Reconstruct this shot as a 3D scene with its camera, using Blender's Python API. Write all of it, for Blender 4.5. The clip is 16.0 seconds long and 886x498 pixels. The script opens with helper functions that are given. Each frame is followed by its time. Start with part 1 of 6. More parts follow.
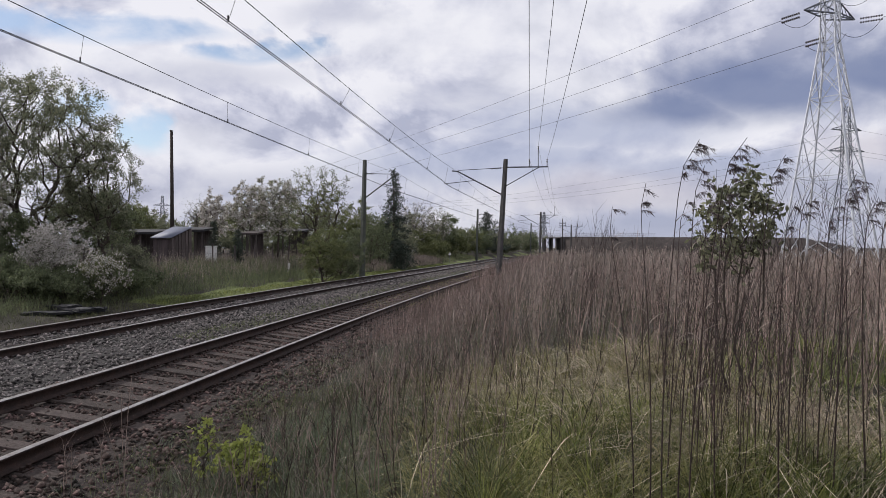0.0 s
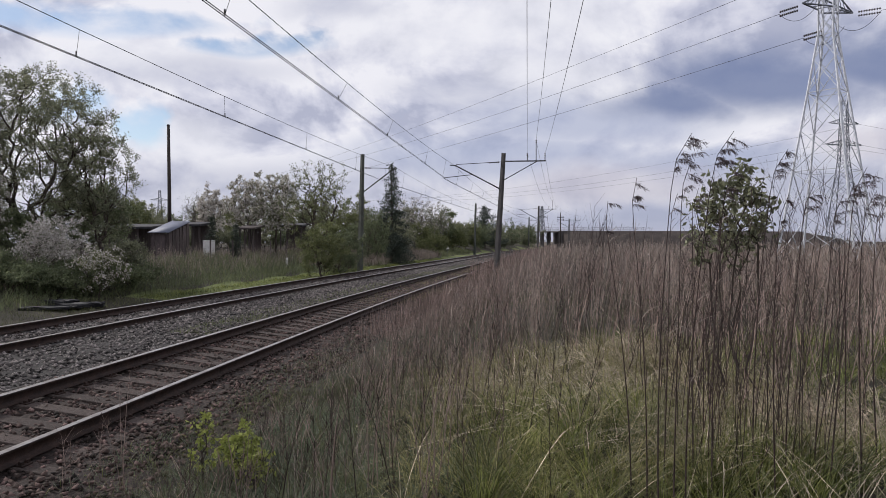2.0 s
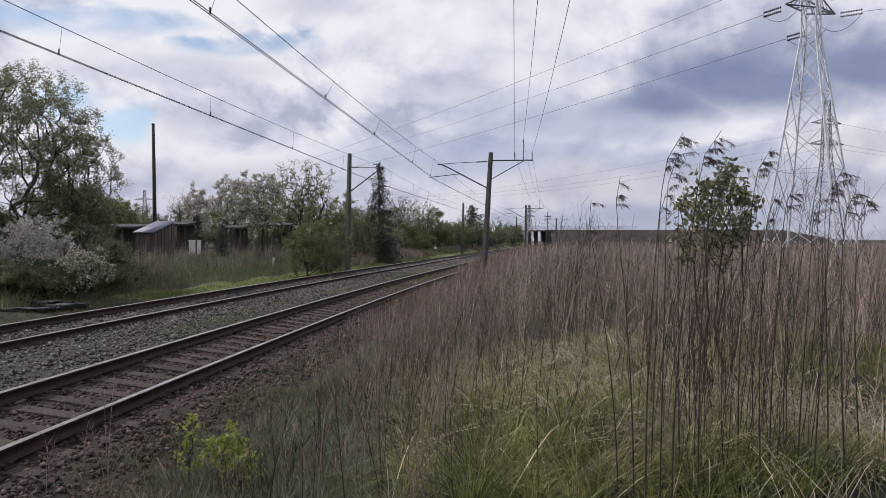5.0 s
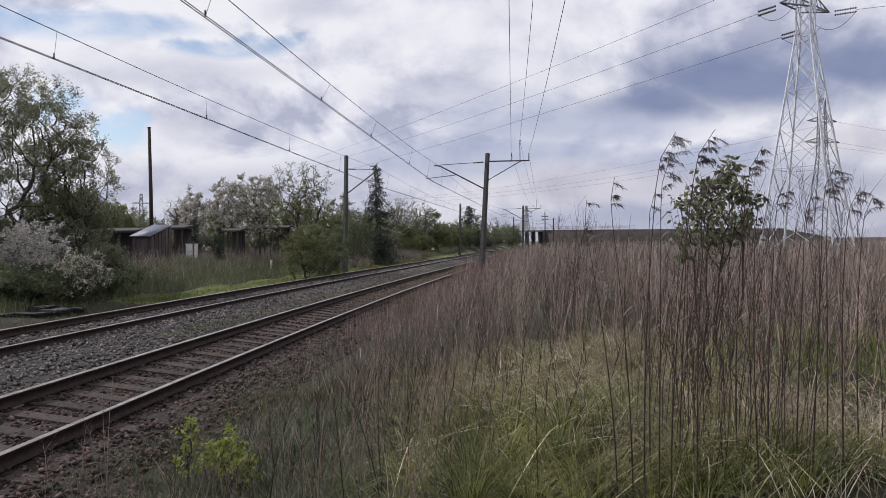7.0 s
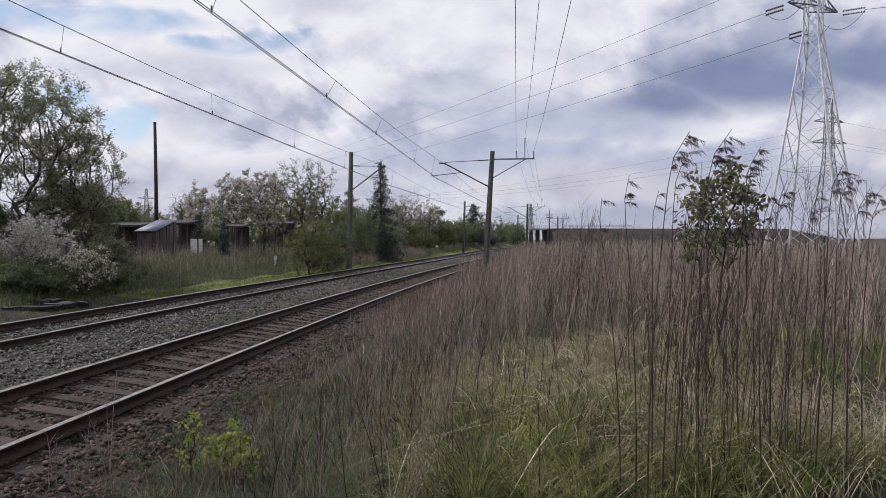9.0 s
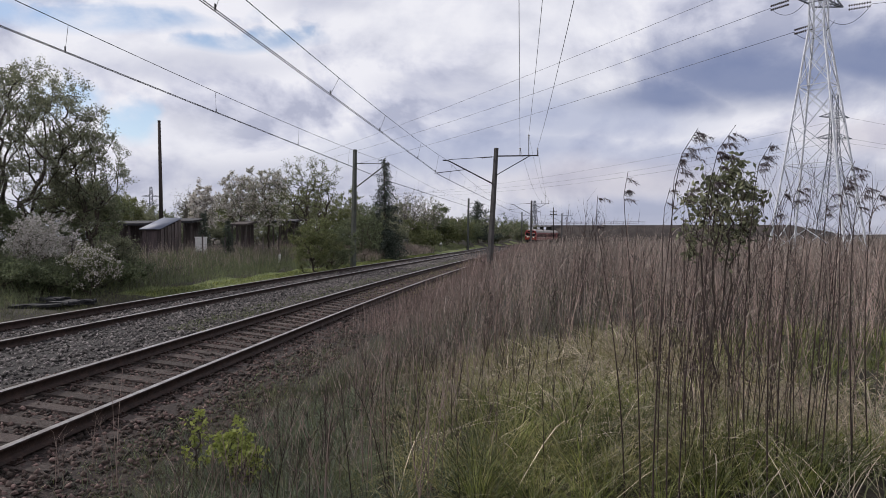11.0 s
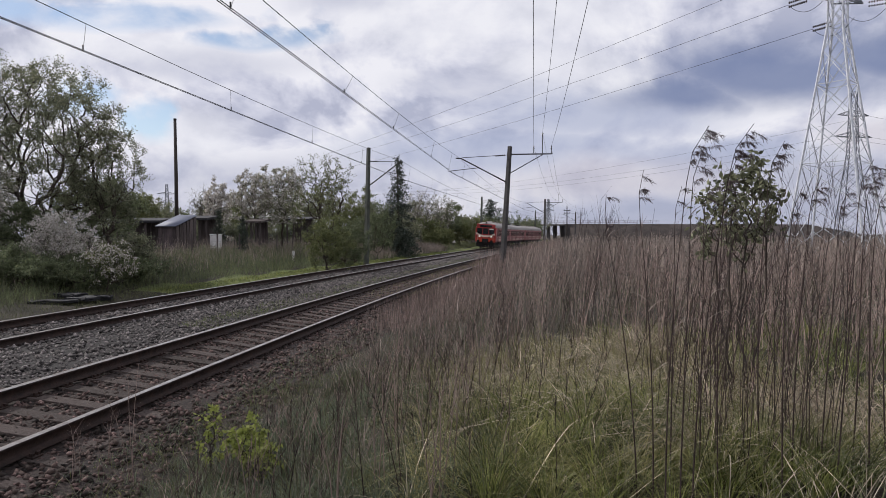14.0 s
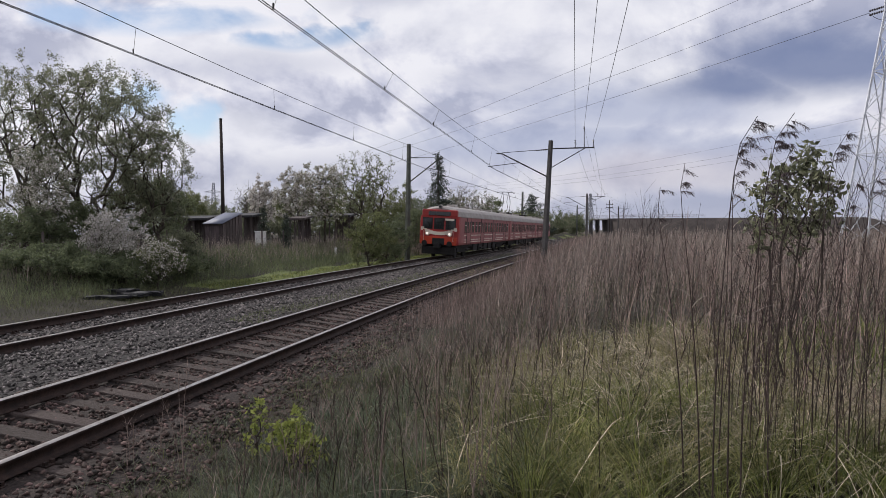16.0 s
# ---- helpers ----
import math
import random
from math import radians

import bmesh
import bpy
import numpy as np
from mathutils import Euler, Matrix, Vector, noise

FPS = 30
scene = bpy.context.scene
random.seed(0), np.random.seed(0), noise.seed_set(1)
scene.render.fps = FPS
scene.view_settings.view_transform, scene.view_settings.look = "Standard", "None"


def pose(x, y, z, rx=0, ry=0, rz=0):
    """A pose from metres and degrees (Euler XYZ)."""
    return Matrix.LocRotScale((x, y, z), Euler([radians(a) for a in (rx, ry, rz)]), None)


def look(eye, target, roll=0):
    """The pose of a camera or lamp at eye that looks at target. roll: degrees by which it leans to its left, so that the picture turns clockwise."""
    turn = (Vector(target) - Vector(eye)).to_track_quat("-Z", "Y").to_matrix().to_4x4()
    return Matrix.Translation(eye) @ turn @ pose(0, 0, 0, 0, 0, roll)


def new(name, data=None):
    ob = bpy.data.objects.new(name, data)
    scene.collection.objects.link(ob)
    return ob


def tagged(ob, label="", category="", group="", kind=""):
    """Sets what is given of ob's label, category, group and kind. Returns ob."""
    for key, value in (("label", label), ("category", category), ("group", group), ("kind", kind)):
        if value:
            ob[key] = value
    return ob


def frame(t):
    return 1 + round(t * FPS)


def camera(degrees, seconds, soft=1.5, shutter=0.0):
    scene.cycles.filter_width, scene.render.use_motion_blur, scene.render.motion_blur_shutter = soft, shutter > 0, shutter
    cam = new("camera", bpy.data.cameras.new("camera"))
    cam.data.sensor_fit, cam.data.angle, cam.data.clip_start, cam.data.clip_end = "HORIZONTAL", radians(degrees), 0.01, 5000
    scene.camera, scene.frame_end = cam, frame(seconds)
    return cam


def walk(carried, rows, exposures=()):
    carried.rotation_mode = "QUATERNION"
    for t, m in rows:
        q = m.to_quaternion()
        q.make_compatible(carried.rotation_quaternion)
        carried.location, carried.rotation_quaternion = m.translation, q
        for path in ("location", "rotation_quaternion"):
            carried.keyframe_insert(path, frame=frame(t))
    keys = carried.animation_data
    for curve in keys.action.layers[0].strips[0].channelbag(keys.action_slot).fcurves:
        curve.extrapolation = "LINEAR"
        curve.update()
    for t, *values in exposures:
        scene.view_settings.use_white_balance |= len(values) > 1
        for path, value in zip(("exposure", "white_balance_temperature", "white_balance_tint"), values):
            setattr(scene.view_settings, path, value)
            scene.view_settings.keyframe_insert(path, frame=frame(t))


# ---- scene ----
# One camera held by hand beside a double-track line; it only turns.
EYE = (0.0, 0.0, 2.119)
PATH = [
    (0, 89.873, -0.000, 0.000),
    (0.5, 89.787, 0.344, -0.217),
    (1, 89.822, 0.333, 0.079),
    (1.5, 89.773, 0.168, 0.151),
    (2, 89.354, 0.100, -0.181),
    (2.5, 89.366, -0.258, -0.219),
    (3, 89.381, 0.282, -0.608),
    (3.5, 89.324, 0.492, -1.074),
    (4, 89.330, 0.215, -1.285),
    (6.5, 89.208, 0.504, -1.498),
    (7, 89.389, 0.751, -1.526),
    (7.5, 89.629, 0.744, -1.538),
    (8, 89.579, 0.560, -1.480),
    (8.5, 89.350, 0.516, -1.307),
    (9, 89.167, 0.228, -1.164),
    (11.5, 88.893, 0.496, -0.701),
    (12, 88.789, 0.667, -0.683),
    (12.5, 88.551, 0.577, -0.350),
    (13, 88.803, 0.422, 0.111),
    (13.5, 88.858, 0.413, 0.178),
    (14, 88.758, 0.169, 0.373),
    (14.5, 88.891, 0.437, 1.081),
    (15, 88.975, 0.670, 2.009),
    (15.5, 88.697, 0.669, 2.924),
    (16, 88.389, 0.526, 4.031),
]
cam = camera(69.8, 16.0, soft=0.75)
walk(cam, [(t, pose(*EYE, rx, ry, rz)) for t, rx, ry, rz in PATH], exposures=[(0.0, 0.0, 6300, 12), (16.0, 0.0, 6300, 12)])

# ---- light: broken cloud over a blue sky, soft sun from the left ahead ----
SUN_EL, SUN_AZ = 38.0, -62.0          # height, and degrees to the right of +y


def make_world():
    w = bpy.data.worlds.new("sky")
    w.use_nodes = True
    nt = w.node_tree
    nt.nodes.clear()
    N, Lk = nt.nodes.new, nt.links.new
    out, bg = N("ShaderNodeOutputWorld"), N("ShaderNodeBackground")
    sky = N("ShaderNodeTexSky")
    sky.sky_type, sky.sun_disc = "NISHITA", False
    sky.sun_elevation, sky.sun_rotation = radians(SUN_EL), radians(SUN_AZ)
    sky.dust_density, sky.air_density = 0.4, 1.0
    tc, sep = N("ShaderNodeTexCoord"), N("ShaderNodeSeparateXYZ")
    Lk(tc.outputs["Generated"], sep.inputs[0])

    def mth(op, a, b=None, clamp=False):
        n = N("ShaderNodeMath")
        n.operation, n.use_clamp = op, clamp
        for i, v in enumerate((a, b)):
            if v is None:
                continue
            if isinstance(v, (int, float)):
                n.inputs[i].default_value = v
            else:
                Lk(v, n.inputs[i])
        return n.outputs[0]

    def vec(sx, sy, sz, off):
        m = N("ShaderNodeMapping")
        m.inputs["Scale"].default_value, m.inputs["Location"].default_value = (sx, sy, sz), off
        Lk(tc.outputs["Generated"], m.inputs[0])
        return m.outputs[0]

    def cloud(v, scale, detail, rough, dist=0.2):
        n = N("ShaderNodeTexNoise")
        n.inputs["Scale"].default_value, n.inputs["Detail"].default_value = scale, detail
        n.inputs["Roughness"].default_value, n.inputs["Distortion"].default_value = rough, dist
        Lk(v, n.inputs["Vector"])
        return n.outputs["Fac"]

    def ramp(v, *stops):
        r = N("ShaderNodeValToRGB")
        els = r.color_ramp.elements
        els[0].position, els[0].color = stops[0][0], (*stops[0][1], 1)
        els[1].position, els[1].color = stops[-1][0], (*stops[-1][1], 1)
        for q, c in stops[1:-1]:
            els.new(q).color = (*c, 1)
        Lk(v, r.inputs[0])
        return r.outputs[0]

    def mixc(fac, a, b):
        n = N("ShaderNodeMix")
        n.data_type = "RGBA"
        for i, v in ((0, fac), (6, a), (7, b)):
            if isinstance(v, (int, float)):
                n.inputs[i].default_value = v
            elif isinstance(v, tuple):
                n.inputs[i].default_value = (*v, 1)
            else:
                Lk(v, n.inputs[i])
        return n.outputs[2]

    X, Y, Z = sep.outputs
    big = cloud(vec(1, 1, 1.5, (0.62, 0.2, 0.1)), 3.8, 10, 0.56, 0.25)
    lit = cloud(vec(1, 1, 1.5, (0.62 + 0.022, 0.2, 0.1 - 0.045)), 3.8, 10, 0.56, 0.25)
    fine = cloud(vec(1, 1, 1.3, (1.7, 0.4, 0.9)), 8.0, 9, 0.58, 0.3)
    # bearings of the sky, made ragged by the cloud noise
    Yc = mth("MAXIMUM", Y, 0.08)
    U = mth("ADD", mth("DIVIDE", X, Yc), mth("MULTIPLY", mth("SUBTRACT", fine, 0.5), 0.16))
    V = mth("ADD", mth("DIVIDE", Z, Yc), mth("MULTIPLY", mth("SUBTRACT", big, 0.48), 0.11))

    def blob(u, v, ru, rv, inner=0.25, outer=1.2):
        a, b = mth("DIVIDE", mth("SUBTRACT", U, u), ru), mth("DIVIDE", mth("SUBTRACT", V, v), rv)
        n = N("ShaderNodeMapRange")
        n.interpolation_type = "SMOOTHSTEP"
        n.inputs[1].default_value, n.inputs[2].default_value = inner, outer
        n.inputs[3].default_value, n.inputs[4].default_value = 1, 0
        Lk(mth("SQRT", mth("ADD", mth("MULTIPLY", a, a), mth("MULTIPLY", b, b))), n.inputs[0])
        return n.outputs[0]

    def most(*blobs):
        out = blobs[0]
        for b in blobs[1:]:
            out = mth("MAXIMUM", out, b)
        return out

    # clear gaps high over the gardens and low behind the big tree
    gap = most(blob(-0.50, 0.355, 0.34, 0.045), blob(-0.30, 0.315, 0.16, 0.03), blob(-0.60, 0.225, 0.13, 0.05), blob(-0.47, 0.19, 0.07, 0.06))
    dens = mth("ADD", mth("ADD", big, 0.08), mth("MULTIPLY", gap, -0.34))
    alpha = ramp(dens, (0.26, (0.12, 0.12, 0.12)), (0.36, (0.7, 0.7, 0.7)), (0.45, (1, 1, 1)))
    # sunlit billows and grey undersides
    rim = mth("ADD", mth("MULTIPLY", mth("SUBTRACT", big, lit), 4.6), 0.50, True)
    tone = ramp(mth("ADD", mth("MULTIPLY", rim, 0.72), mth("MULTIPLY", fine, 0.40)), (0.24, (0.50, 0.52, 0.64)), (0.42, (0.68, 0.69, 0.79)), (0.58, (0.82, 0.82, 0.89)), (0.74, (0.96, 0.95, 0.98)))
    bright = most(blob(-0.02, 0.335, 0.30, 0.075), blob(0.16, 0.355, 0.2, 0.085), blob(-0.42, 0.165, 0.13, 0.05), blob(-0.52, 0.30, 0.20, 0.035), blob(0.17, 0.26, 0.16, 0.06))
    tone = mixc(mth("MULTIPLY", bright, 0.62), tone, (0.95, 0.945, 0.97))
    grey = most(blob(-0.37, 0.275, 0.17, 0.035), blob(-0.17, 0.375, 0.12, 0.03), blob(-0.25, 0.10, 0.30, 0.05), blob(0.02, 0.235, 0.12, 0.035))
    tone = mixc(mth("MULTIPLY", grey, 0.55), tone, (0.56, 0.58, 0.69))
    # the heavy blue-grey bank, darkest in its middle, with a lighter tail below
    tail = most(blob(0.22, 0.19, 0.26, 0.055), blob(0.10, 0.14, 0.32, 0.045), blob(0.45, 0.125, 0.26, 0.035), blob(0.45, 0.03, 0.40, 0.035), blob(0.62, 0.09, 0.2, 0.04))
    tone = mixc(mth("MULTIPLY", tail, 0.72), tone, (0.43, 0.48, 0.64))
    bank = most(blob(0.52, 0.262, 0.24, 0.062, 0.25, 1.3), blob(0.70, 0.295, 0.20, 0.06, 0.25, 1.3), blob(0.38, 0.23, 0.14, 0.04, 0.2, 1.3))
    tone = mixc(mth("MULTIPLY", bank, 0.92), tone, (0.215, 0.265, 0.43))
    # warm pale cloud under the bank and haze at the horizon
    warm = most(blob(0.26, 0.085, 0.24, 0.04), blob(0.68, 0.165, 0.14, 0.04))
    tone = mixc(mth("MULTIPLY", warm, 0.6), tone, (0.64, 0.60, 0.66))
    tone = mixc(mth("MULTIPLY", blob(0.62, 0.07, 0.30, 0.07), 0.5), tone, (0.46, 0.465, 0.56))
    haze = ramp(Z, (0.0, (1, 1, 1)), (0.05, (0.5, 0.5, 0.5)), (0.14, (0, 0, 0)))
    tone = mixc(mth("MULTIPLY", haze, 0.6), tone, (0.47, 0.475, 0.555))
    # clear sky from the sky model, scaled to the clouds
    scl = N("ShaderNodeMix")
    scl.data_type, scl.blend_type = "RGBA", "MULTIPLY"
    scl.inputs[0].default_value = 1
    Lk(sky.outputs[0], scl.inputs[6])
    scl.inputs[7].default_value = (0.125, 0.12, 0.115, 1)
    mix = N("ShaderNodeMix")
    mix.data_type = "RGBA"
    Lk(alpha, mix.inputs[0])
    Lk(scl.outputs[2], mix.inputs[6])
    Lk(tone, mix.inputs[7])
    Lk(mix.outputs[2], bg.inputs[0])
    bg.inputs[1].default_value = 0.90
    Lk(bg.outputs[0], out.inputs[0])
    scene.world = w


make_world()
sun = new("sun", bpy.data.lights.new("sun", "SUN"))
sun.data.energy, sun.data.angle, sun.data.color = 3.0, radians(3), (1.0, 0.95, 0.88)
_az, _el = radians(SUN_AZ), radians(SUN_EL)
sun.matrix_world = look((math.sin(_az) * math.cos(_el) * 50, math.cos(_az) * math.cos(_el) * 50, math.sin(_el) * 50), (0, 0, 0))


# ---- materials ----
def material(name, base, dark=None, scale=8.0, rough=0.8, metal=0.0, bump=0.0, bump_scale=60.0, detail=6, island=0.0,
             obj_random=0.0, spec=0.3, mix_lo=0.35, mix_hi=0.65, coords="Object", stretch=(1, 1, 1), transl=0.0, third=None):
    m = bpy.data.materials.new(name)
    m.use_nodes = True
    nt = m.node_tree
    N, Lk = nt.nodes.new, nt.links.new
    b = nt.nodes["Principled BSDF"]
    b.inputs["Roughness"].default_value, b.inputs["Metallic"].default_value = rough, metal
    b.inputs["Specular IOR Level"].default_value = spec
    dark = dark or tuple(c * 0.6 for c in base)
    tc, mp = N("ShaderNodeTexCoord"), N("ShaderNodeMapping")
    mp.inputs["Scale"].default_value = stretch
    Lk(tc.outputs[coords], mp.inputs[0])
    n = N("ShaderNodeTexNoise")
    n.inputs["Scale"].default_value, n.inputs["Detail"].default_value, n.inputs["Roughness"].default_value = scale, detail, 0.62
    Lk(mp.outputs[0], n.inputs["Vector"])
    r = N("ShaderNodeValToRGB")
    e = r.color_ramp.elements
    e[0].position, e[0].color, e[1].position, e[1].color = mix_lo, (*dark, 1), mix_hi, (*base, 1)
    if third:
        e.new(min(0.95, mix_hi + 0.12)).color = (*third, 1)
    Lk(n.outputs["Fac"], r.inputs[0])
    col = r.outputs[0]
    for amount, node, sock in ((island, "ShaderNodeNewGeometry", "Random Per Island"), (obj_random, "ShaderNodeObjectInfo", "Random")):
        if amount:
            g, hsv, mr = N(node), N("ShaderNodeHueSaturation"), N("ShaderNodeMapRange")
            Lk(g.outputs[sock], mr.inputs[0])
            mr.inputs[3].default_value, mr.inputs[4].default_value = 1 - amount, 1 + amount
            Lk(mr.outputs[0], hsv.inputs["Value"])
            hs = N("ShaderNodeMapRange")
            Lk(g.outputs[sock], hs.inputs[0])
            hs.inputs[3].default_value, hs.inputs[4].default_value = 0.5 + amount * 0.02, 0.5 - amount * 0.02
            Lk(hs.outputs[0], hsv.inputs["Hue"])
            Lk(col, hsv.inputs["Color"])
            col = hsv.outputs[0]
    Lk(col, b.inputs["Base Color"])
    if bump:
        n2, bp = N("ShaderNodeTexNoise"), N("ShaderNodeBump")
        n2.inputs["Scale"].default_value, n2.inputs["Detail"].default_value = bump_scale, 5
        Lk(mp.outputs[0], n2.inputs["Vector"])
        Lk(n2.outputs["Fac"], bp.inputs["Height"])
        bp.inputs["Strength"].default_value, bp.inputs["Distance"].default_value = min(1, bump), 0.02
        Lk(bp.outputs[0], b.inputs["Normal"])
    if transl:
        t, ms = N("ShaderNodeBsdfTranslucent"), N("ShaderNodeMixShader")
        Lk(col, t.inputs[0])
        ms.inputs[0].default_value = transl
        Lk(b.outputs[0], ms.inputs[1]), Lk(t.outputs[0], ms.inputs[2])
        Lk(ms.outputs[0], nt.nodes["Material Output"].inputs[0])
    return m


def glow(name, color, strength):
    m = bpy.data.materials.new(name)
    m.use_nodes = True
    b = m.node_tree.nodes["Principled BSDF"]
    b.inputs["Base Color"].default_value = (*color, 1)
    b.inputs["Emission Color"].default_value, b.inputs["Emission Strength"].default_value = (*color, 1), strength
    return m


M_GROUND = material("soil_and_grass", (0.036, 0.031, 0.019), (0.018, 0.014, 0.011), 0.9, 0.95, bump=1, bump_scale=25, coords="Object", third=(0.05, 0.05, 0.026))
M_FIELD = material("far_field", (0.13, 0.105, 0.08), (0.09, 0.074, 0.058), 0.05, 0.95, bump=0.6, bump_scale=4)
M_VERGE = material("short_grass", (0.15, 0.18, 0.05), (0.09, 0.105, 0.038), 1.2, 0.9, bump=1, bump_scale=30)
# bed colours near black: the shade in the gaps between stones is painted in
M_BALLAST = material("gap_shaded_ballast_bed", (0.045, 0.04, 0.038), (0.014, 0.012, 0.011), 24, 0.9, bump=1, bump_scale=30, mix_lo=0.4, mix_hi=0.62)
M_BALLAST_OLD = material("gap_shaded_rusty_bed", (0.05, 0.036, 0.03), (0.014, 0.010, 0.009), 24, 0.9, bump=1, bump_scale=30, mix_lo=0.4, mix_hi=0.62)
M_STONE = material("crushed_stone", (0.18, 0.16, 0.151), (0.04, 0.035, 0.033), 14, 0.85, island=0.85, bump=0.4, bump_scale=80)
M_STONE_OLD = material("rust_stained_stone", (0.125, 0.088, 0.075), (0.03, 0.02, 0.017), 14, 0.88, island=0.85, bump=0.4, bump_scale=80)
M_RAIL = material("rusty_rail_steel", (0.05, 0.03, 0.024), (0.02, 0.014, 0.012), 9, 0.75, metal=0.2, bump=0.4, bump_scale=70)
M_RAILTOP = material("worn_rail_head", (0.5, 0.48, 0.46), (0.3, 0.26, 0.24), 5, 0.34, metal=0.9)
M_SLEEPER = material("weathered_sleeper_wood", (0.095, 0.075, 0.066), (0.04, 0.03, 0.026), 10, 0.9, bump=0.8, bump_scale=40, obj_random=0.3, stretch=(1, 6, 1))
M_MAST = material("grey_green_painted_steel", (0.085, 0.095, 0.08), (0.05, 0.052, 0.045), 3, 0.7, bump=0.2, bump_scale=20)
M_MASTDARK = material("dark_weathered_concrete", (0.085, 0.08, 0.078), (0.045, 0.042, 0.042), 3, 0.8, bump=0.3, bump_scale=20)
M_WIRE = material("oxidised_wire", (0.05, 0.045, 0.045), (0.03, 0.028, 0.028), 3, 0.55, metal=0.4)
M_INSUL = material("brown_porcelain", (0.06, 0.04, 0.035), (0.04, 0.03, 0.028), 3, 0.3)
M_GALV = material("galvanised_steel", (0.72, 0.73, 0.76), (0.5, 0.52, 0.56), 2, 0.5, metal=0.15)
M_GALVDARK = material("dark_galvanised_steel", (0.20, 0.21, 0.23), (0.12, 0.13, 0.15), 2, 0.6, metal=0.3)
M_WOODPOLE = material("tarred_pole_wood", (0.055, 0.045, 0.04), (0.03, 0.025, 0.022), 4, 0.85, bump=0.4, stretch=(4, 4, 0.3))
M_BARK = material("dark_bark", (0.085, 0.068, 0.055), (0.035, 0.028, 0.024), 7, 0.9, bump=0.6, bump_scale=30, stretch=(1, 1, 0.4))
M_BARKGREY = material("grey_bark", (0.16, 0.14, 0.125), (0.07, 0.06, 0.055), 7, 0.9, bump=0.5, bump_scale=30)
M_LEAF = material("young_green_leaves", (0.19, 0.205, 0.088), (0.105, 0.12, 0.052), 1.5, 0.6, island=0.4, transl=0.45)
M_LEAFDARK = material("dark_green_leaves", (0.17, 0.195, 0.105), (0.095, 0.114, 0.062), 1.5, 0.6, island=0.4, transl=0.45)
M_LEAFYELLOW = material("yellow_green_leaves", (0.34, 0.37, 0.1), (0.2, 0.235, 0.06), 3, 0.6, island=0.3, transl=0.35)
M_LEAFGREY = material("grey_green_leaves", (0.25, 0.26, 0.165), (0.14, 0.15, 0.098), 1.5, 0.7, island=0.4, transl=0.45)
M_NEEDLE = material("spruce_needles", (0.062, 0.08, 0.058), (0.032, 0.043, 0.033), 2, 0.7, island=0.4)
M_BLOSSOM = material("white_blossom", (0.72, 0.68, 0.64), (0.45, 0.42, 0.38), 2, 0.7, island=0.25, transl=0.3)
M_DRY = material("dry_brown_stalks", (0.40, 0.305, 0.26), (0.10, 0.07, 0.058), 0.8, 0.75, island=0.7)
M_DRYGREY = material("dry_grey_stalks", (0.42, 0.35, 0.295), (0.13, 0.105, 0.088), 0.8, 0.75, island=0.6)
M_STRAW = material("dead_straw_grass", (0.64, 0.55, 0.42), (0.22, 0.18, 0.13), 2.2, 0.6, island=0.6, transl=0.15)
M_GRASS = material("fresh_grass", (0.22, 0.25, 0.07), (0.062, 0.075, 0.024), 1.6, 0.5, island=0.75, transl=0.25)
M_GRASSDULL = material("dull_grass", (0.17, 0.18, 0.09), (0.06, 0.067, 0.036), 0.7, 0.75, island=0.4, transl=0.25)
M_BANKGRASS = material("lush_bank_grass", (0.19, 0.21, 0.095), (0.1, 0.118, 0.055), 0.5, 0.75, island=0.45, transl=0.25)
M_TAR = material("tarred_roofing", (0.05, 0.048, 0.052), (0.03, 0.029, 0.032), 2, 0.8)
M_STEM = material("dark_dead_stems", (0.07, 0.046, 0.041), (0.024, 0.016, 0.015), 3, 0.8, island=0.4)
M_GRASSPALE = material("pale_grass", (0.36, 0.34, 0.15), (0.095, 0.093, 0.042), 2.0, 0.55, island=0.6, transl=0.25)
M_SHOULDER = material("grey_green_herbs", (0.165, 0.195, 0.125), (0.06, 0.074, 0.05), 1.2, 0.8, island=0.5, transl=0.2)
M_EMBANK = material("embankment_scrub", (0.075, 0.062, 0.056), (0.04, 0.033, 0.03), 0.5, 0.95, bump=0.8, bump_scale=3)
M_SAPLEAF = material("dull_sapling_leaves", (0.24, 0.25, 0.15), (0.11, 0.118, 0.072), 3, 0.6, island=0.6, transl=0.35)
M_REED = material("reed_plume", (0.17, 0.135, 0.135), (0.09, 0.068, 0.072), 2, 0.85, island=0.4, transl=0.15)
M_CONC = material("concrete", (0.36, 0.34, 0.33), (0.24, 0.225, 0.22), 0.6, 0.85, bump=0.2, bump_scale=6)
M_CONCDARK = material("stained_concrete", (0.12, 0.108, 0.105), (0.07, 0.064, 0.063), 0.4, 0.9)
M_RED = material("red_train_paint", (0.36, 0.032, 0.028), (0.24, 0.026, 0.023), 0.8, 0.45, spec=0.4, bump=0.05)
M_ORANGE = material("orange_train_paint", (0.5, 0.062, 0.028), (0.38, 0.045, 0.024), 0.8, 0.45)
M_CREAM = material("cream_stripe_paint", (0.74, 0.68, 0.56), (0.55, 0.48, 0.40), 1.2, 0.5)
M_SIDE = material("faded_red_side_paint", (0.33, 0.115, 0.11), (0.22, 0.075, 0.072), 0.7, 0.5)
M_ROOF = material("grey_train_roof", (0.36, 0.335, 0.31), (0.24, 0.215, 0.20), 0.9, 0.65)
M_UNDER = material("black_running_gear", (0.022, 0.020, 0.019), (0.012, 0.011, 0.011), 3, 0.8)
M_GLASS = material("dark_window_glass", (0.020, 0.022, 0.025), (0.012, 0.013, 0.015), 1, 0.12, spec=0.6)
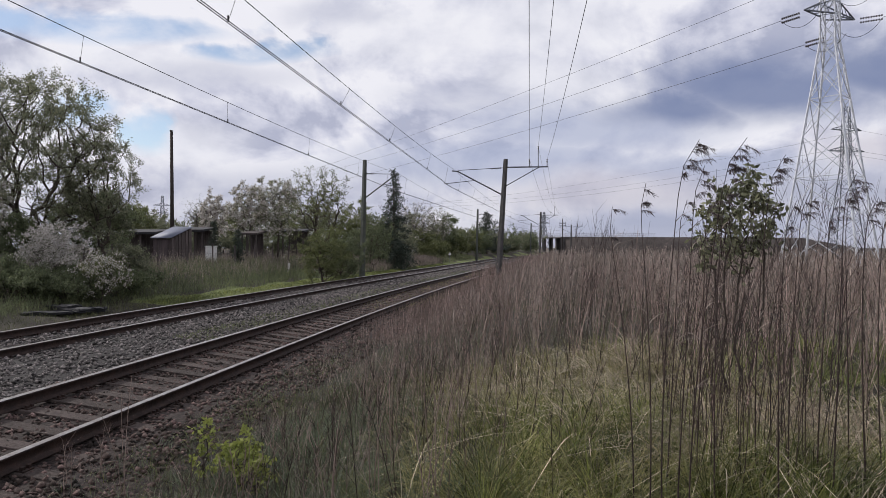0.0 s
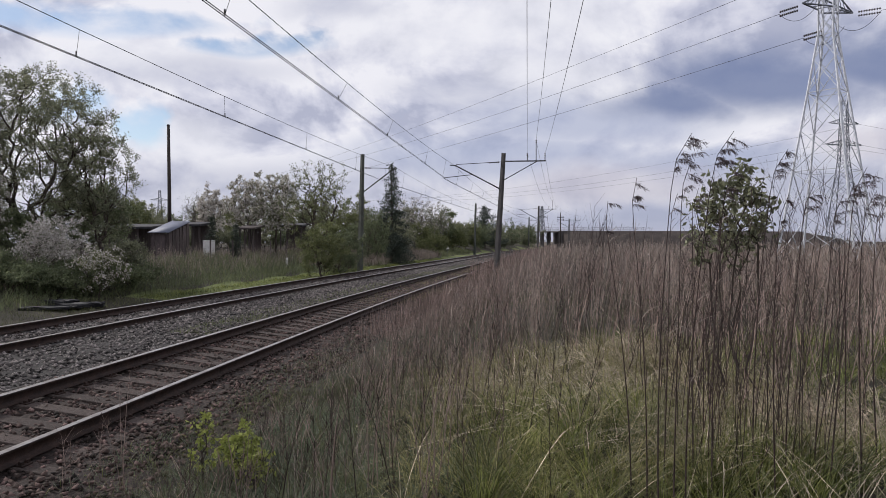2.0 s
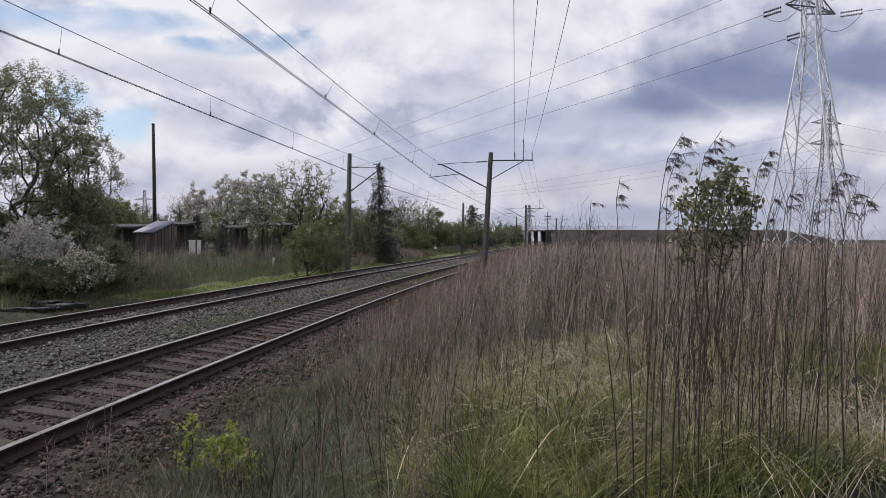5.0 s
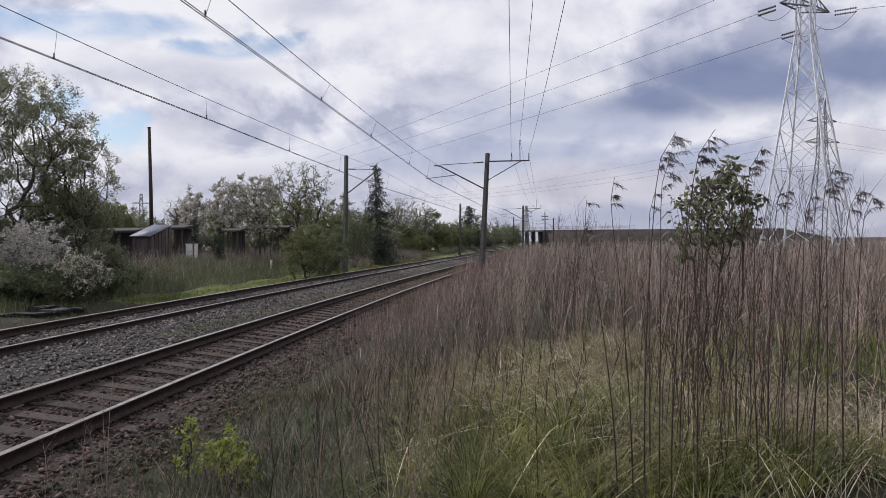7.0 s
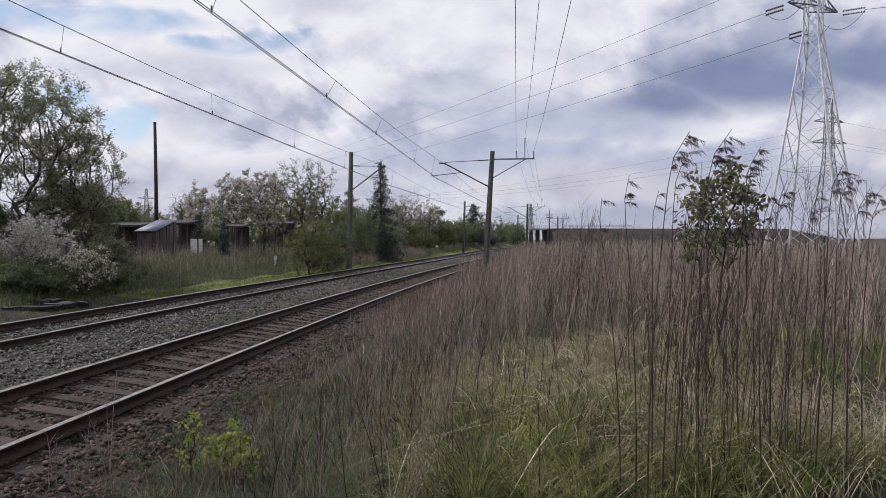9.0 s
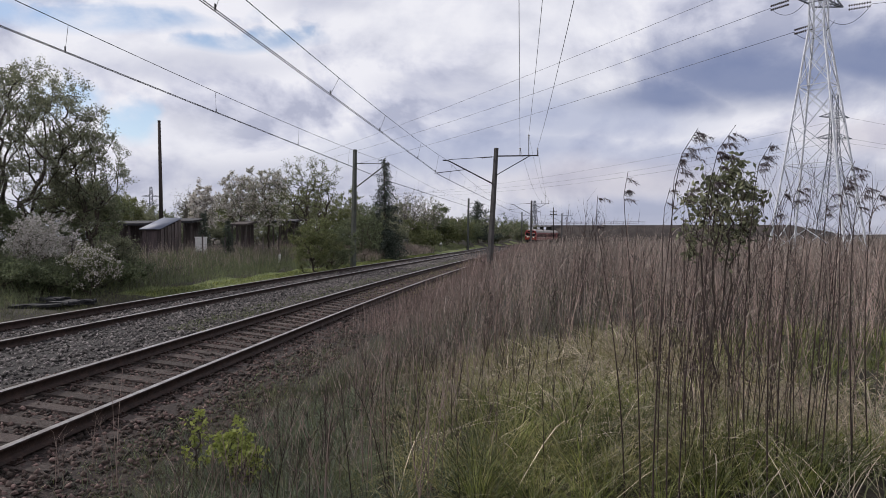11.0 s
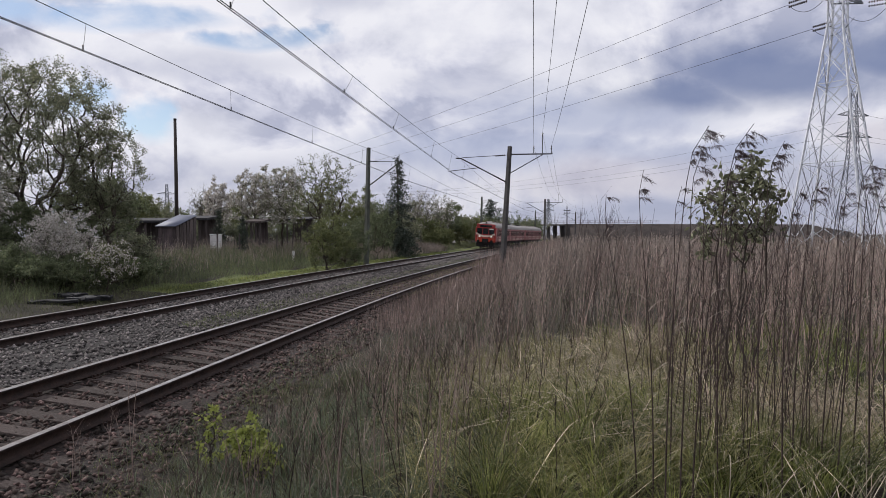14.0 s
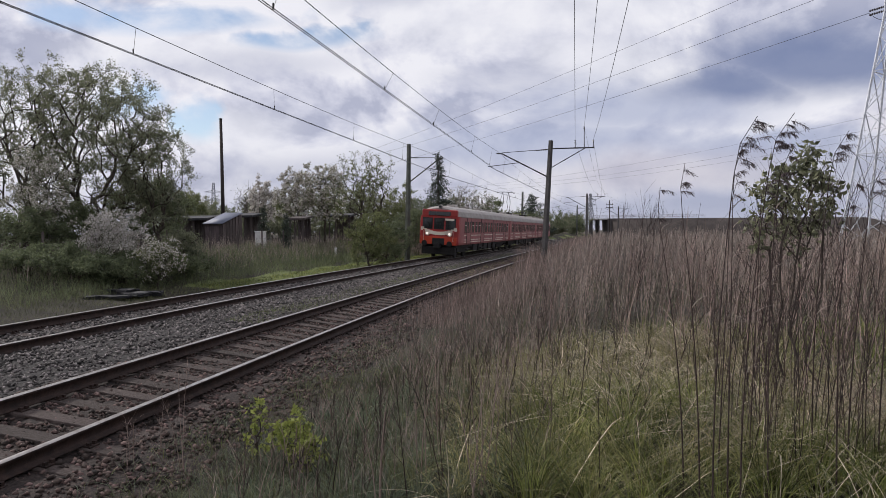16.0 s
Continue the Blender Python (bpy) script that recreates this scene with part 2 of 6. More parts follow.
M_RUBBER = material("black_rubber", (0.02, 0.02, 0.02), None, 5, 0.7)
M_LAMP = glow("headlight_glow", (1.0, 0.86, 0.72), 0.8)
M_TIN = material("grey_tin_roof", (0.15, 0.165, 0.215), (0.12, 0.13, 0.17), 1.5, 0.6, metal=0.1, bump=0.1)
M_PLANK = material("weathered_boards", (0.12, 0.1, 0.095), (0.065, 0.052, 0.05), 3, 0.9, bump=0.4, obj_random=0.25, stretch=(3, 3, 0.4))
M_BROWNWALL = material("brown_shed_boards", (0.1, 0.078, 0.078), (0.06, 0.048, 0.05), 2, 0.85, bump=0.3, obj_random=0.2, stretch=(3, 3, 0.4))
M_WHITE = material("white_paint", (0.75, 0.74, 0.72), (0.6, 0.59, 0.57), 2, 0.6)
M_TYRE = material("old_black_rubber_sheet", (0.030, 0.030, 0.034), (0.016, 0.016, 0.018), 2, 0.7, bump=0.4)
M_ROADGREY = material("road_deck", (0.30, 0.28, 0.29), (0.2, 0.19, 0.2), 0.3, 0.85)


# ---- mesh helpers ----
def finish(ob_name, bm, mat, parent=None, smooth=False):
    me = bpy.data.meshes.new(ob_name)
    bm.to_mesh(me)
    bm.free()
    for mt in (mat if isinstance(mat, (list, tuple)) else [mat]):
        me.materials.append(mt)
    if smooth:
        me.polygons.foreach_set("use_smooth", [True] * len(me.polygons))
    ob = new(ob_name, me)
    if parent:
        ob.parent = parent
    return ob


def part(name, bm, mat, parent, label="", smooth=False):
    ob = finish(name, bm, mat, parent, smooth)
    return tagged(ob, label) if label else ob


def raw(name, verts, faces, mat, parent=None, smooth=False, mat_index=None):
    """One mesh object from arrays of corners and faces."""
    me = bpy.data.meshes.new(name)
    verts, faces = np.asarray(verts, np.float32), np.asarray(faces, np.int32)
    k = faces.shape[1]
    me.vertices.add(len(verts)), me.loops.add(faces.size), me.polygons.add(len(faces))
    me.vertices.foreach_set("co", verts.ravel())
    me.loops.foreach_set("vertex_index", faces.ravel())
    me.polygons.foreach_set("loop_start", np.arange(0, faces.size, k, dtype=np.int32))
    for mt in (mat if isinstance(mat, (list, tuple)) else [mat]):
        me.materials.append(mt)
    if mat_index is not None:
        me.polygons.foreach_set("material_index", np.asarray(mat_index, np.int32))
    if smooth:
        me.polygons.foreach_set("use_smooth", np.ones(len(faces), bool))
    me.update(calc_edges=True)
    ob = new(name, me)
    if parent:
        ob.parent = parent
    return ob


def empty(name, m=None):
    ob = new(name)
    ob.empty_display_size = 0.2
    if m is not None:
        ob.matrix_world = m
    return ob


def add_box(bm, x0, x1, y0, y1, z0, z1, bevel=0.0, mi=0):
    g = bmesh.ops.create_cube(bm, size=1.0)["verts"]
    for v in g:
        v.co = Vector(((x0 + x1) / 2 + v.co.x * (x1 - x0), (y0 + y1) / 2 + v.co.y * (y1 - y0), (z0 + z1) / 2 + v.co.z * (z1 - z0)))
    faces = {f for v in g for f in v.link_faces}
    if bevel:
        r = bmesh.ops.bevel(bm, geom=list({e for f in faces for e in f.edges}), offset=bevel, segments=2, affect="EDGES", profile=0.5)
        faces = set(r["faces"]) | {f for f in faces if f.is_valid}
    for f in faces:
        if f.is_valid:
            f.material_index = mi
    return faces


def box(x0, x1, y0, y1, z0, z1, bevel=0.0):
    bm = bmesh.new()
    add_box(bm, x0, x1, y0, y1, z0, z1, bevel)
    return bm


def add_tube(bm, pts, radii, sides=6, cap=True):
    """A tube through pts with a radius at each."""
    pts = [Vector(p) for p in pts]
    rings = []
    for i, p in enumerate(pts):
        d = (pts[min(i + 1, len(pts) - 1)] - pts[max(i - 1, 0)])
        d = d.normalized() if d.length > 1e-9 else Vector((0, 0, 1))
        a = d.orthogonal().normalized() if abs(d.z) < 0.9 else d.cross(Vector((1, 0, 0))).normalized()
        b = d.cross(a)
        r = radii[i] if isinstance(radii, (list, tuple)) else radii
        rings.append([bm.verts.new(p + (a * math.cos(6.2832 * k / sides) + b * math.sin(6.2832 * k / sides)) * r) for k in range(sides)])
    for r0, r1 in zip(rings, rings[1:]):
        for k in range(sides):
            bm.faces.new((r0[k], r0[(k + 1) % sides], r1[(k + 1) % sides], r1[k]))
    if cap:
        bm.faces.new(rings[0][::-1]), bm.faces.new(rings[-1])


def tube(pts, radii, sides=6):
    bm = bmesh.new()
    add_tube(bm, pts, radii, sides)
    return bm


# ---- the line of the tracks ----
TH0, K0, K1 = radians(6.719), 2.418e-3, -2.213e-5
NEAR_X, SPACING, FAR_Z, CANT_N, CANT_F, HALF = -6.224, 4.504, 0.229, 0.17, 0.103, 0.7525
_S = np.arange(-60.0, 760.0, 0.25)
_sc = np.clip(_S, -20, 109.0)
_ANG = TH0 + K0 * _sc + K1 * _sc ** 2 / 2 - 1.3e-3 * np.clip(_S - 45, 0, 64) + 3.2e-3 * np.clip(_S - 95, 0, 44) + 4e-3 * np.clip(_S - 195, 0, 60)
_X, _Y = np.cumsum(np.sin(_ANG)) * 0.25, np.cumsum(np.cos(_ANG)) * 0.25
_i0 = int(np.argmin(abs(_S)))
_X, _Y = _X + NEAR_X - _X[_i0], _Y - _Y[_i0]


def track_point(s, d, z=0.0):
    """The place at s metres along the near track, d metres to its right."""
    a, x, y = np.interp(s, _S, _ANG), np.interp(s, _S, _X), np.interp(s, _S, _Y)
    return np.array([x + d * np.cos(a), y - d * np.sin(a), z + np.zeros_like(np.asarray(s, float))]).T


def track_coords(x, y):
    """s and d of places in the plan."""
    x, y = np.atleast_1d(np.asarray(x, float)), np.atleast_1d(np.asarray(y, float))
    cx, cy, cs, ca = _X[::8], _Y[::8], _S[::8], _ANG[::8]
    s, d = np.empty(len(x)), np.empty(len(x))
    for k in range(0, len(x), 4000):
        q = slice(k, k + 4000)
        i = ((x[q, None] - cx) ** 2 + (y[q, None] - cy) ** 2).argmin(1)
        dx, dy = x[q] - cx[i], y[q] - cy[i]
        s[q] = cs[i] + dx * np.sin(ca[i]) + dy * np.cos(ca[i])
        d[q] = dx * np.cos(ca[i]) - dy * np.sin(ca[i])
    return s, d


# height of the ground across the line, from the gardens to the field
PROFILE_D = [-400, -60, -22, -16, -12.5, -9.5, -8.0, -6.8, -3.0, 0.0, 1.6, 2.6, 4.0, 6.0, 9.0, 30.0, 400]
PROFILE_Z = [1.5, 1.5, 1.45, 1.25, 0.70, 0.10, -0.02, -0.22, -0.35, -0.55, -0.55, -0.48, -0.20, 0.30, 0.42, 0.30, 0.0]


def ground_z(x, y):
    x, y = np.atleast_1d(np.asarray(x, float)), np.atleast_1d(np.asarray(y, float))
    s, d = track_coords(x, y)
    z = np.interp(d, PROFILE_D, PROFILE_Z)
    w = np.clip((np.abs(d + 2.2) - 5.5) / 4, 0, 1)
    z = z + w * (0.10 * np.sin(x * 0.9 + 1.3 * np.sin(y * 0.6)) * np.cos(y * 0.7 + 0.8) + 0.05 * np.sin(x * 2.3 + y * 1.9))
    fade = np.clip((np.hypot(x, y) - 150) / 400, 0, 1)
    return z * (1 - fade) + fade * 0.2


def spot(px, py, depth):
    """A place by its bearing from the eye, at a depth."""
    return Vector(((px - 784) / 1125 * depth, depth, EYE[2] - (py - 438.5) / 1125 * depth))


def on_ground(px, depth):
    x = (px - 784) / 1125 * depth
    return Vector((x, depth, float(ground_z(x, depth)[0])))
# ---- ground ----
def make_ground():
    ax = np.concatenate([-np.geomspace(2500, 60, 22), np.arange(-56, 60, 1.0), np.geomspace(60, 2500, 22)])
    ay = np.concatenate([-np.geomspace(2500, 30, 16), np.arange(-26, 120, 1.0), np.geomspace(122, 2500, 40)])
    gx, gy = np.meshgrid(ax, ay)
    gz = ground_z(gx.ravel(), gy.ravel())
    n, m = len(ax), len(ay)
    i = (np.arange(m - 1)[:, None] * n + np.arange(n - 1)).ravel()
    f = np.c_[i, i + 1, i + 1 + n, i + n]
    cx, cy = (gx[:-1, :-1] + 0.5).ravel(), (gy[:-1, :-1] + 0.5).ravel()
    ss, d = track_coords(cx, cy)
    # verge colour only past 23 m; the shaded stretch before it is coloured dark
    mi = np.where(np.hypot(cx, cy) > 210, 1, np.where((d < -7.2) & (d > -9.2) & (ss > 23), 2, 0))
    ob = raw("ground", np.c_[gx.ravel(), gy.ravel(), gz], f, [M_GROUND, M_FIELD, M_VERGE], smooth=True, mat_index=mi)
    return tagged(ob, "uneven trackside ground with grass and bare soil", "ground", kind="structure")


make_ground()


# ---- tracks: bed, rails, sleepers, loose stone ----
S0, S1 = -14.0, 240.0


def sweep(name, profile, s_from, s_to, step, mat, parent=None, smooth=False, closed=False, label="", wobble=0.0):
    """A profile of (d, z) carried along the line."""
    s = np.arange(s_from, s_to + 0.01, step)
    rng = np.random.default_rng(5)
    k = len(profile)
    v = np.concatenate([track_point(s, d, z)[:, None, :] for d, z in profile], 1)
    if wobble:
        v[:, :, 2] += rng.normal(0, wobble, v.shape[:2])
    idx = np.arange(len(s) - 1)[:, None] * k
    cols = np.arange(k if closed else k - 1)
    nxt = (cols + 1) % k
    f = np.stack([idx + cols, idx + nxt, idx + k + nxt, idx + k + cols], -1).reshape(-1, 4)
    ob = raw(name, v.reshape(-1, 3), f, mat, parent, smooth)
    return tagged(ob, label) if label else ob


RAIL = [(-0.075, -0.172), (0.075, -0.172), (0.075, -0.160), (0.02, -0.140), (0.010, -0.125), (0.010, -0.052), (0.036, -0.040), (0.036, -0.006),
        (0.029, 0.0), (-0.029, 0.0), (-0.036, -0.006), (-0.036, -0.040), (-0.010, -0.052), (-0.010, -0.125), (-0.02, -0.140), (-0.075, -0.160)]


def make_track(name, centre, z0, cant, label, bed_mat, bed_drop):
    t = empty(name)
    tagged(t, label, "railway track")
    tilt = math.atan2(cant, 1.505)

    def at(d, z):
        return (centre + d * math.cos(tilt) + z * math.sin(tilt), z0 - d * math.sin(tilt) + z * math.cos(tilt))

    for side in (-HALF, HALF):
        prof = [at(side + a, b) for a, b in RAIL]
        rail = sweep("rail", prof, S0, S1, 1.0, [M_RAIL, M_RAILTOP], t, closed=True)
        n = len(rail.data.polygons)
        mi = np.zeros(n, np.int32).reshape(-1, len(RAIL))
        mi[:, 8] = 1
        mi[:, [7, 9]] = 1
        rail.data.polygons.foreach_set("material_index", mi.ravel())
    # one sleeper with its base plates and screws
    rng = random.Random(3)
    bm = bmesh.new()
    add_box(bm, -1.3, 1.3, -0.125, 0.125, -0.335, -0.186, 0.012)
    for side in (-HALF, HALF):
        add_box(bm, side - 0.17, side + 0.17, -0.075, 0.075, -0.188, -0.170, 0, 1)
        for a in (-0.125, 0.125):
            for b in (-0.045, 0.045):
                add_box(bm, side + a - 0.02, side + a + 0.02, b - 0.02, b + 0.02, -0.172, -0.135, 0, 1)
    first = finish("sleeper", bm, [M_SLEEPER, M_RAIL], t)
    me = first.data
    s, k = -8.0, 0
    while s < 78 and k < 150:
        ob = first if k == 0 else new("sleeper", me)
        ob.parent = t
        p = track_point(s, centre, z0)
        a = float(np.interp(s, _S, _ANG))
        ob.matrix_basis = Matrix.LocRotScale(Vector(p), Euler((0, tilt, -a + radians(rng.uniform(-1.2, 1.2)))), (1, 1, 1)) @ pose(0, 0, rng.uniform(-0.012, 0.004))
        s += 0.6
        k += 1
    return t


near_track = make_track("near_track", 0.0, 0.0, CANT_N, "canted track with rusty rails on weathered wooden sleepers", M_BALLAST_OLD, 0.26)
far_track = make_track("far_track", -SPACING, FAR_Z, CANT_F, "canted track with dark rails in grey crushed stone", M_BALLAST, 0.2)


def bed_z(d):
    """Top of the stone bed across both tracks."""
    return np.interp(d, [-8.2, -6.6, -5.95, -5.25, -3.7, -3.0, -2.2, -1.5, -0.75, 0.75, 1.35, 2.4, 3.2],
                     [-0.35, 0.02, 0.06, 0.07, 0.01, -0.02, -0.06, -0.11, -0.145, -0.305, -0.335, -0.50, -0.75])


def make_bed():
    d = np.concatenate([np.arange(-8.2, 3.21, 0.19)])
    prof = [(a, float(bed_z(a))) for a in d]
    ob = sweep("gap_shaded_ballast_bed", prof, S0, S1, 0.5, [M_BALLAST, M_BALLAST_OLD], None, True, wobble=0.012)
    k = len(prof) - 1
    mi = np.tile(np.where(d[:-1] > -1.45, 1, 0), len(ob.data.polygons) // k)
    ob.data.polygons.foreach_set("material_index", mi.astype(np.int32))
    tagged(ob, "bed of crushed stone coloured dark for the shade between stones, rust brown under the near rails", "ballast", kind="structure")


make_bed()

STONE_V = np.array([(1, 0, 0), (-1, 0.1, 0), (0.1, 1, 0), (-0.1, -1, 0.1), (0, 0.1, 0.8), (0.1, 0, -0.8)], np.float32)
STONE_F = np.array([(0, 2, 4), (2, 1, 4), (1, 3, 4), (3, 0, 4), (2, 0, 5), (1, 2, 5), (3, 1, 5), (0, 3, 5)])


def make_stones(name, label, mat, count, d_lo, d_hi, s_lo, s_hi, seed, skip, clear=False):
    rng = np.random.default_rng(seed)
    s = s_lo + (s_hi - s_lo) * rng.random(count) ** 1.7
    d = rng.uniform(d_lo, d_hi, count)
    keep = np.ones(count, bool)
    for c in skip:
        keep &= np.abs(d - c) > 0.075
    if clear:
        keep &= ~((np.abs((s + 8.0 + 0.3) % 0.6 - 0.3) < 0.12) & (np.abs(d) < 1.25) & (rng.random(count) < 0.33))
    s, d = s[keep], d[keep]
    n = len(s)
    size = rng.uniform(0.018, 0.046, n) * (1 + s / 60)
    p = track_point(s, d, 0)
    p[:, 2] = bed_z(d) + size * 0.15 + rng.normal(0, 0.008, n)
    v = STONE_V[None] * size[:, None, None] * rng.uniform(0.55, 1.25, (n, 1, 3)) + rng.normal(0, 0.18, (n, 6, 3)) * size[:, None, None]
    a = rng.uniform(0, 6.28, n)
    c, sn = np.cos(a)[:, None], np.sin(a)[:, None]
    v = np.stack([v[..., 0] * c - v[..., 1] * sn, v[..., 0] * sn + v[..., 1] * c, v[..., 2]], -1) + p[:, None, :]
    f = (STONE_F[None] + (np.arange(n) * 6)[:, None, None]).reshape(-1, 3)
    ob = raw(name, v.reshape(-1, 3), f, mat)
    tagged(ob, label, "ballast stones", kind="stuff")


make_stones("ballast_stones", "loose grey crushed stones between the tracks", M_STONE, 62000, -7.2, -1.35, -2, 75, 11, (-SPACING - HALF, -SPACING + HALF))
make_stones("rusty_ballast_stones", "rust stained crushed stones along the near rails", M_STONE_OLD, 40000, -1.4, 2.3, -3, 60, 12, (-HALF, HALF), True)


# ---- contact line masts, wires ----
def wire(name, pts, r, parent, label="", sides=5, mat=None):
    return part(name, tube(pts, r, sides), mat or M_WIRE, parent, label, smooth=True)


def add_insulator(bm, a, b, n=5, r=0.06):
    a, b = Vector(a), Vector(b)
    pts, rad = [a], [0.015]
    for i in range(n):
        for f, q in ((0.1, 0.02), (0.35, r), (0.6, r * 0.8), (0.75, 0.02)):
            pts.append(a.lerp(b, (i + f) / n))
            rad.append(q)
    pts.append(b)
    rad.append(0.015)
    add_tube(bm, pts, rad, 7)


def make_mast(name, label, base, top, wire_at, mess_at, mat, w=0.30, crossarm=False, group="contact line masts"):
    """A mast at base with a sloping stay arm that carries the messenger wire and a registration arm for the contact wire."""
    base, top, wire_at, mess_at = Vector(base), Vector(top), Vector(wire_at), Vector(mess_at)
    m = empty(name, Matrix.Translation(base))
    tagged(m, label, "mast", group)
    o = base
    up = (top - base)
    body = bmesh.new()
    # two channel legs joined by battens
    add_tube(body, [Vector((0, 0, -0.4)), Vector((0, 0, 0.0)), up], [w * 0.74, w * 0.72, w * 0.50], 4)
    part("post", body, mat, m)
    part("footing", box(-0.4, 0.4, -0.4, 0.4, -0.7, 0.12, 0.03), M_CONCDARK, m)

    def along(z):
        return up * (z / up.z)

    ms, wr = mess_at - o, wire_at - o
    low, high = along(ms.z - 1.85), along(ms.z + 0.05)
    end = ms + (ms - low).normalized() * 0.15
    arm = bmesh.new()
    knee = low.lerp(ms, 0.93)
    add_tube(arm, [low, knee, Vector((end.x, end.y, knee.z + 0.03))], 0.045, 6)
    part("bracket_arm", arm, mat, m)
    part("top_tie", tube([high, high.lerp(knee, 0.99) + Vector((0, 0, 0.06))], 0.022, 5), mat, m)
    ins = bmesh.new()
    add_insulator(ins, high.lerp(knee, 0.08), high.lerp(knee, 0.30))
    part("insulator", ins, M_INSUL, m)
    ins = bmesh.new()
    add_insulator(ins, low, low.lerp(ms, 0.18))
    part("insulator", ins, M_INSUL, m)
    reg = bmesh.new()
    root = low.lerp(knee, 0.62)
    away = (wr - root)
    away.z = 0
    add_tube(reg, [Vector((root.x, root.y, root.z)), Vector((wr.x, wr.y, wr.z + 0.22)) + away.normalized() * 0.5], 0.025, 5)
    add_tube(reg, [Vector((wr.x, wr.y, wr.z + 0.20)) + away.normalized() * 0.35, wr], 0.016, 5)
    part("registration_arm", reg, mat, m)
    if crossarm:
        a0 = along(up.z - 0.55)
        bar = bmesh.new()
        add_tube(bar, [a0, a0 + Vector((2.9, 0, 0.03))], 0.055, 4)
        add_tube(bar, [along(up.z - 1.9), a0 + Vector((2.3, 0, 0.0))], 0.04, 4)
        part("crossarm", bar, mat, m)
        for x, h in ((1.65, 0.35), (2.25, 1.25), (2.85, 0.35)):
            part("pin", tube([a0 + Vector((x, 0, 0)), a0 + Vector((x, 0, h))], 0.028, 5), mat, m)
            bi = bmesh.new()
            add_insulator(bi, a0 + Vector((x, 0, h)), a0 + Vector((x, 0, h + 0.22)), 2, 0.07)
            part("insulator", bi, M_INSUL, m)
    return m


# places of the masts along the line: right-hand row and left-hand row
R_S, L_S = [-21.0, 44.5, 107.0, 168.0], [-19.0, 46.5, 106.0, 168.0]
CON_N, MES_N, CON_F, MES_F = 6.32, 7.72, 6.30, 7.70
def along_line(s, d, z):
    return Vector(track_point(float(s), d, z))


right_masts, left_masts = [], []
for k, s in enumerate(R_S):
    b = along_line(s, 3.45 if k == 0 else 2.75, 0)
    b.z = float(ground_z(b.x, b.y)[0]) - 0.1
    top = Vector((b.x + (0.55 if k == 1 else 0.15), b.y, 8.15 if k < 2 else 8.0))
    right_masts.append(make_mast("catenary_mast", "dark steel railway mast with bracket arm and crossarm for three wires", b, top,
                                 along_line(s, -0.5, CON_N), along_line(s, -0.28, MES_N - 0.2), M_MASTDARK, 0.30, True))
for k, s in enumerate(L_S):
    b = along_line(s, -SPACING - 3.15, 0)
    b.z = float(ground_z(b.x, b.y)[0]) - 0.1
    top = Vector((b.x + 0.22, b.y, 8.65 if k < 2 else 8.5))
    left_masts.append(make_mast("catenary_mast", "grey-green steel railway mast with bracket arm beside the track", b, top,
                                along_line(s, -SPACING - 0.5, CON_F), along_line(s, -SPACING - 0.38, MES_F - 0.1), M_MAST, 0.30))


def make_contact_line(label, masts_s, d_con, d_mes, z_con, z_mes, sag):
    line = empty("contact_line")
    tagged(line, label, "overhead wires", "overhead lines")
    rng = random.Random(int(z_con * 100))
    for s0, s1 in zip(masts_s, masts_s[1:]):
        c0, c1 = along_line(s0, d_con, z_con), along_line(s1, d_con, z_con)
        m0, m1 = along_line(s0, d_mes, z_mes), along_line(s1, d_mes, z_mes)
        off = Vector(((c1 - c0).y, -(c1 - c0).x, 0)).normalized() * 0.03
        for sg in (-1, 1):
            wire("contact_wire", [c0 + off * sg, c1 + off * sg], 0.0095, line)
        mes = []
        for i in range(17):
            u = i / 16
            p = m0.lerp(m1, u)
            p.z -= sag * 4 * u * (1 - u)
            mes.append(p)
        wire("messenger_wire", mes, 0.009, line)
        n = 9
        for i in range(n):
            u = (i + 0.5) / n + rng.uniform(-0.012, 0.012)
            p = m0.lerp(m1, u)
            p.z -= sag * 4 * u * (1 - u)
            q = c0.lerp(c1, u + rng.uniform(-0.004, 0.004))
            bm = tube([p, q], 0.005, 4)
            add_tube(bm, [q + Vector((0, 0, 0.12)), q], 0.018, 4)
            part("dropper", bm, M_WIRE, line)
    return line


make_contact_line("contact and messenger wires with droppers over the near track", R_S, -0.5, -0.28, CON_N, MES_N - 0.2, 0.72)
make_contact_line("contact and messenger wires with droppers over the far track", L_S, -SPACING - 0.5, -SPACING - 0.38, CON_F, MES_F - 0.1, 0.72)


def sagging(a, b, sag, n=14):
    a, b = Vector(a), Vector(b)
    out = []
    for i in range(n + 1):
        u = i / n
        p = a.lerp(b, u)
        p.z -= sag * 4 * u * (1 - u)
        out.append(p)
    return out


# three wires on the crossarms of the right-hand masts
feeder = tagged(empty("feeder_line"), "three thin overhead wires strung along the dark masts", "overhead wires", "overhead lines")
ends = []
for k, s in enumerate(R_S):
    b = along_line(s, 3.45 if k == 0 else 2.75, 0)
    tx, tz = b.x + (0.55 if k == 1 else 0.15), (8.15 if k < 2 else 8.0)
    f = (tz - 0.55 + 0.5) / (tz + 0.5)
    ends.append([Vector((b.x + (tx - b.x) * f + x, b.y, tz - 0.55 + h)) for x, h in ((1.65, 0.55), (2.25, 1.45), (2.85, 0.55))])
for e0, e1 in zip(ends, ends[1:]):
    for a, b in zip(e0, e1):
        wire("wire", sagging(a, b, 0.9), 0.008, feeder)


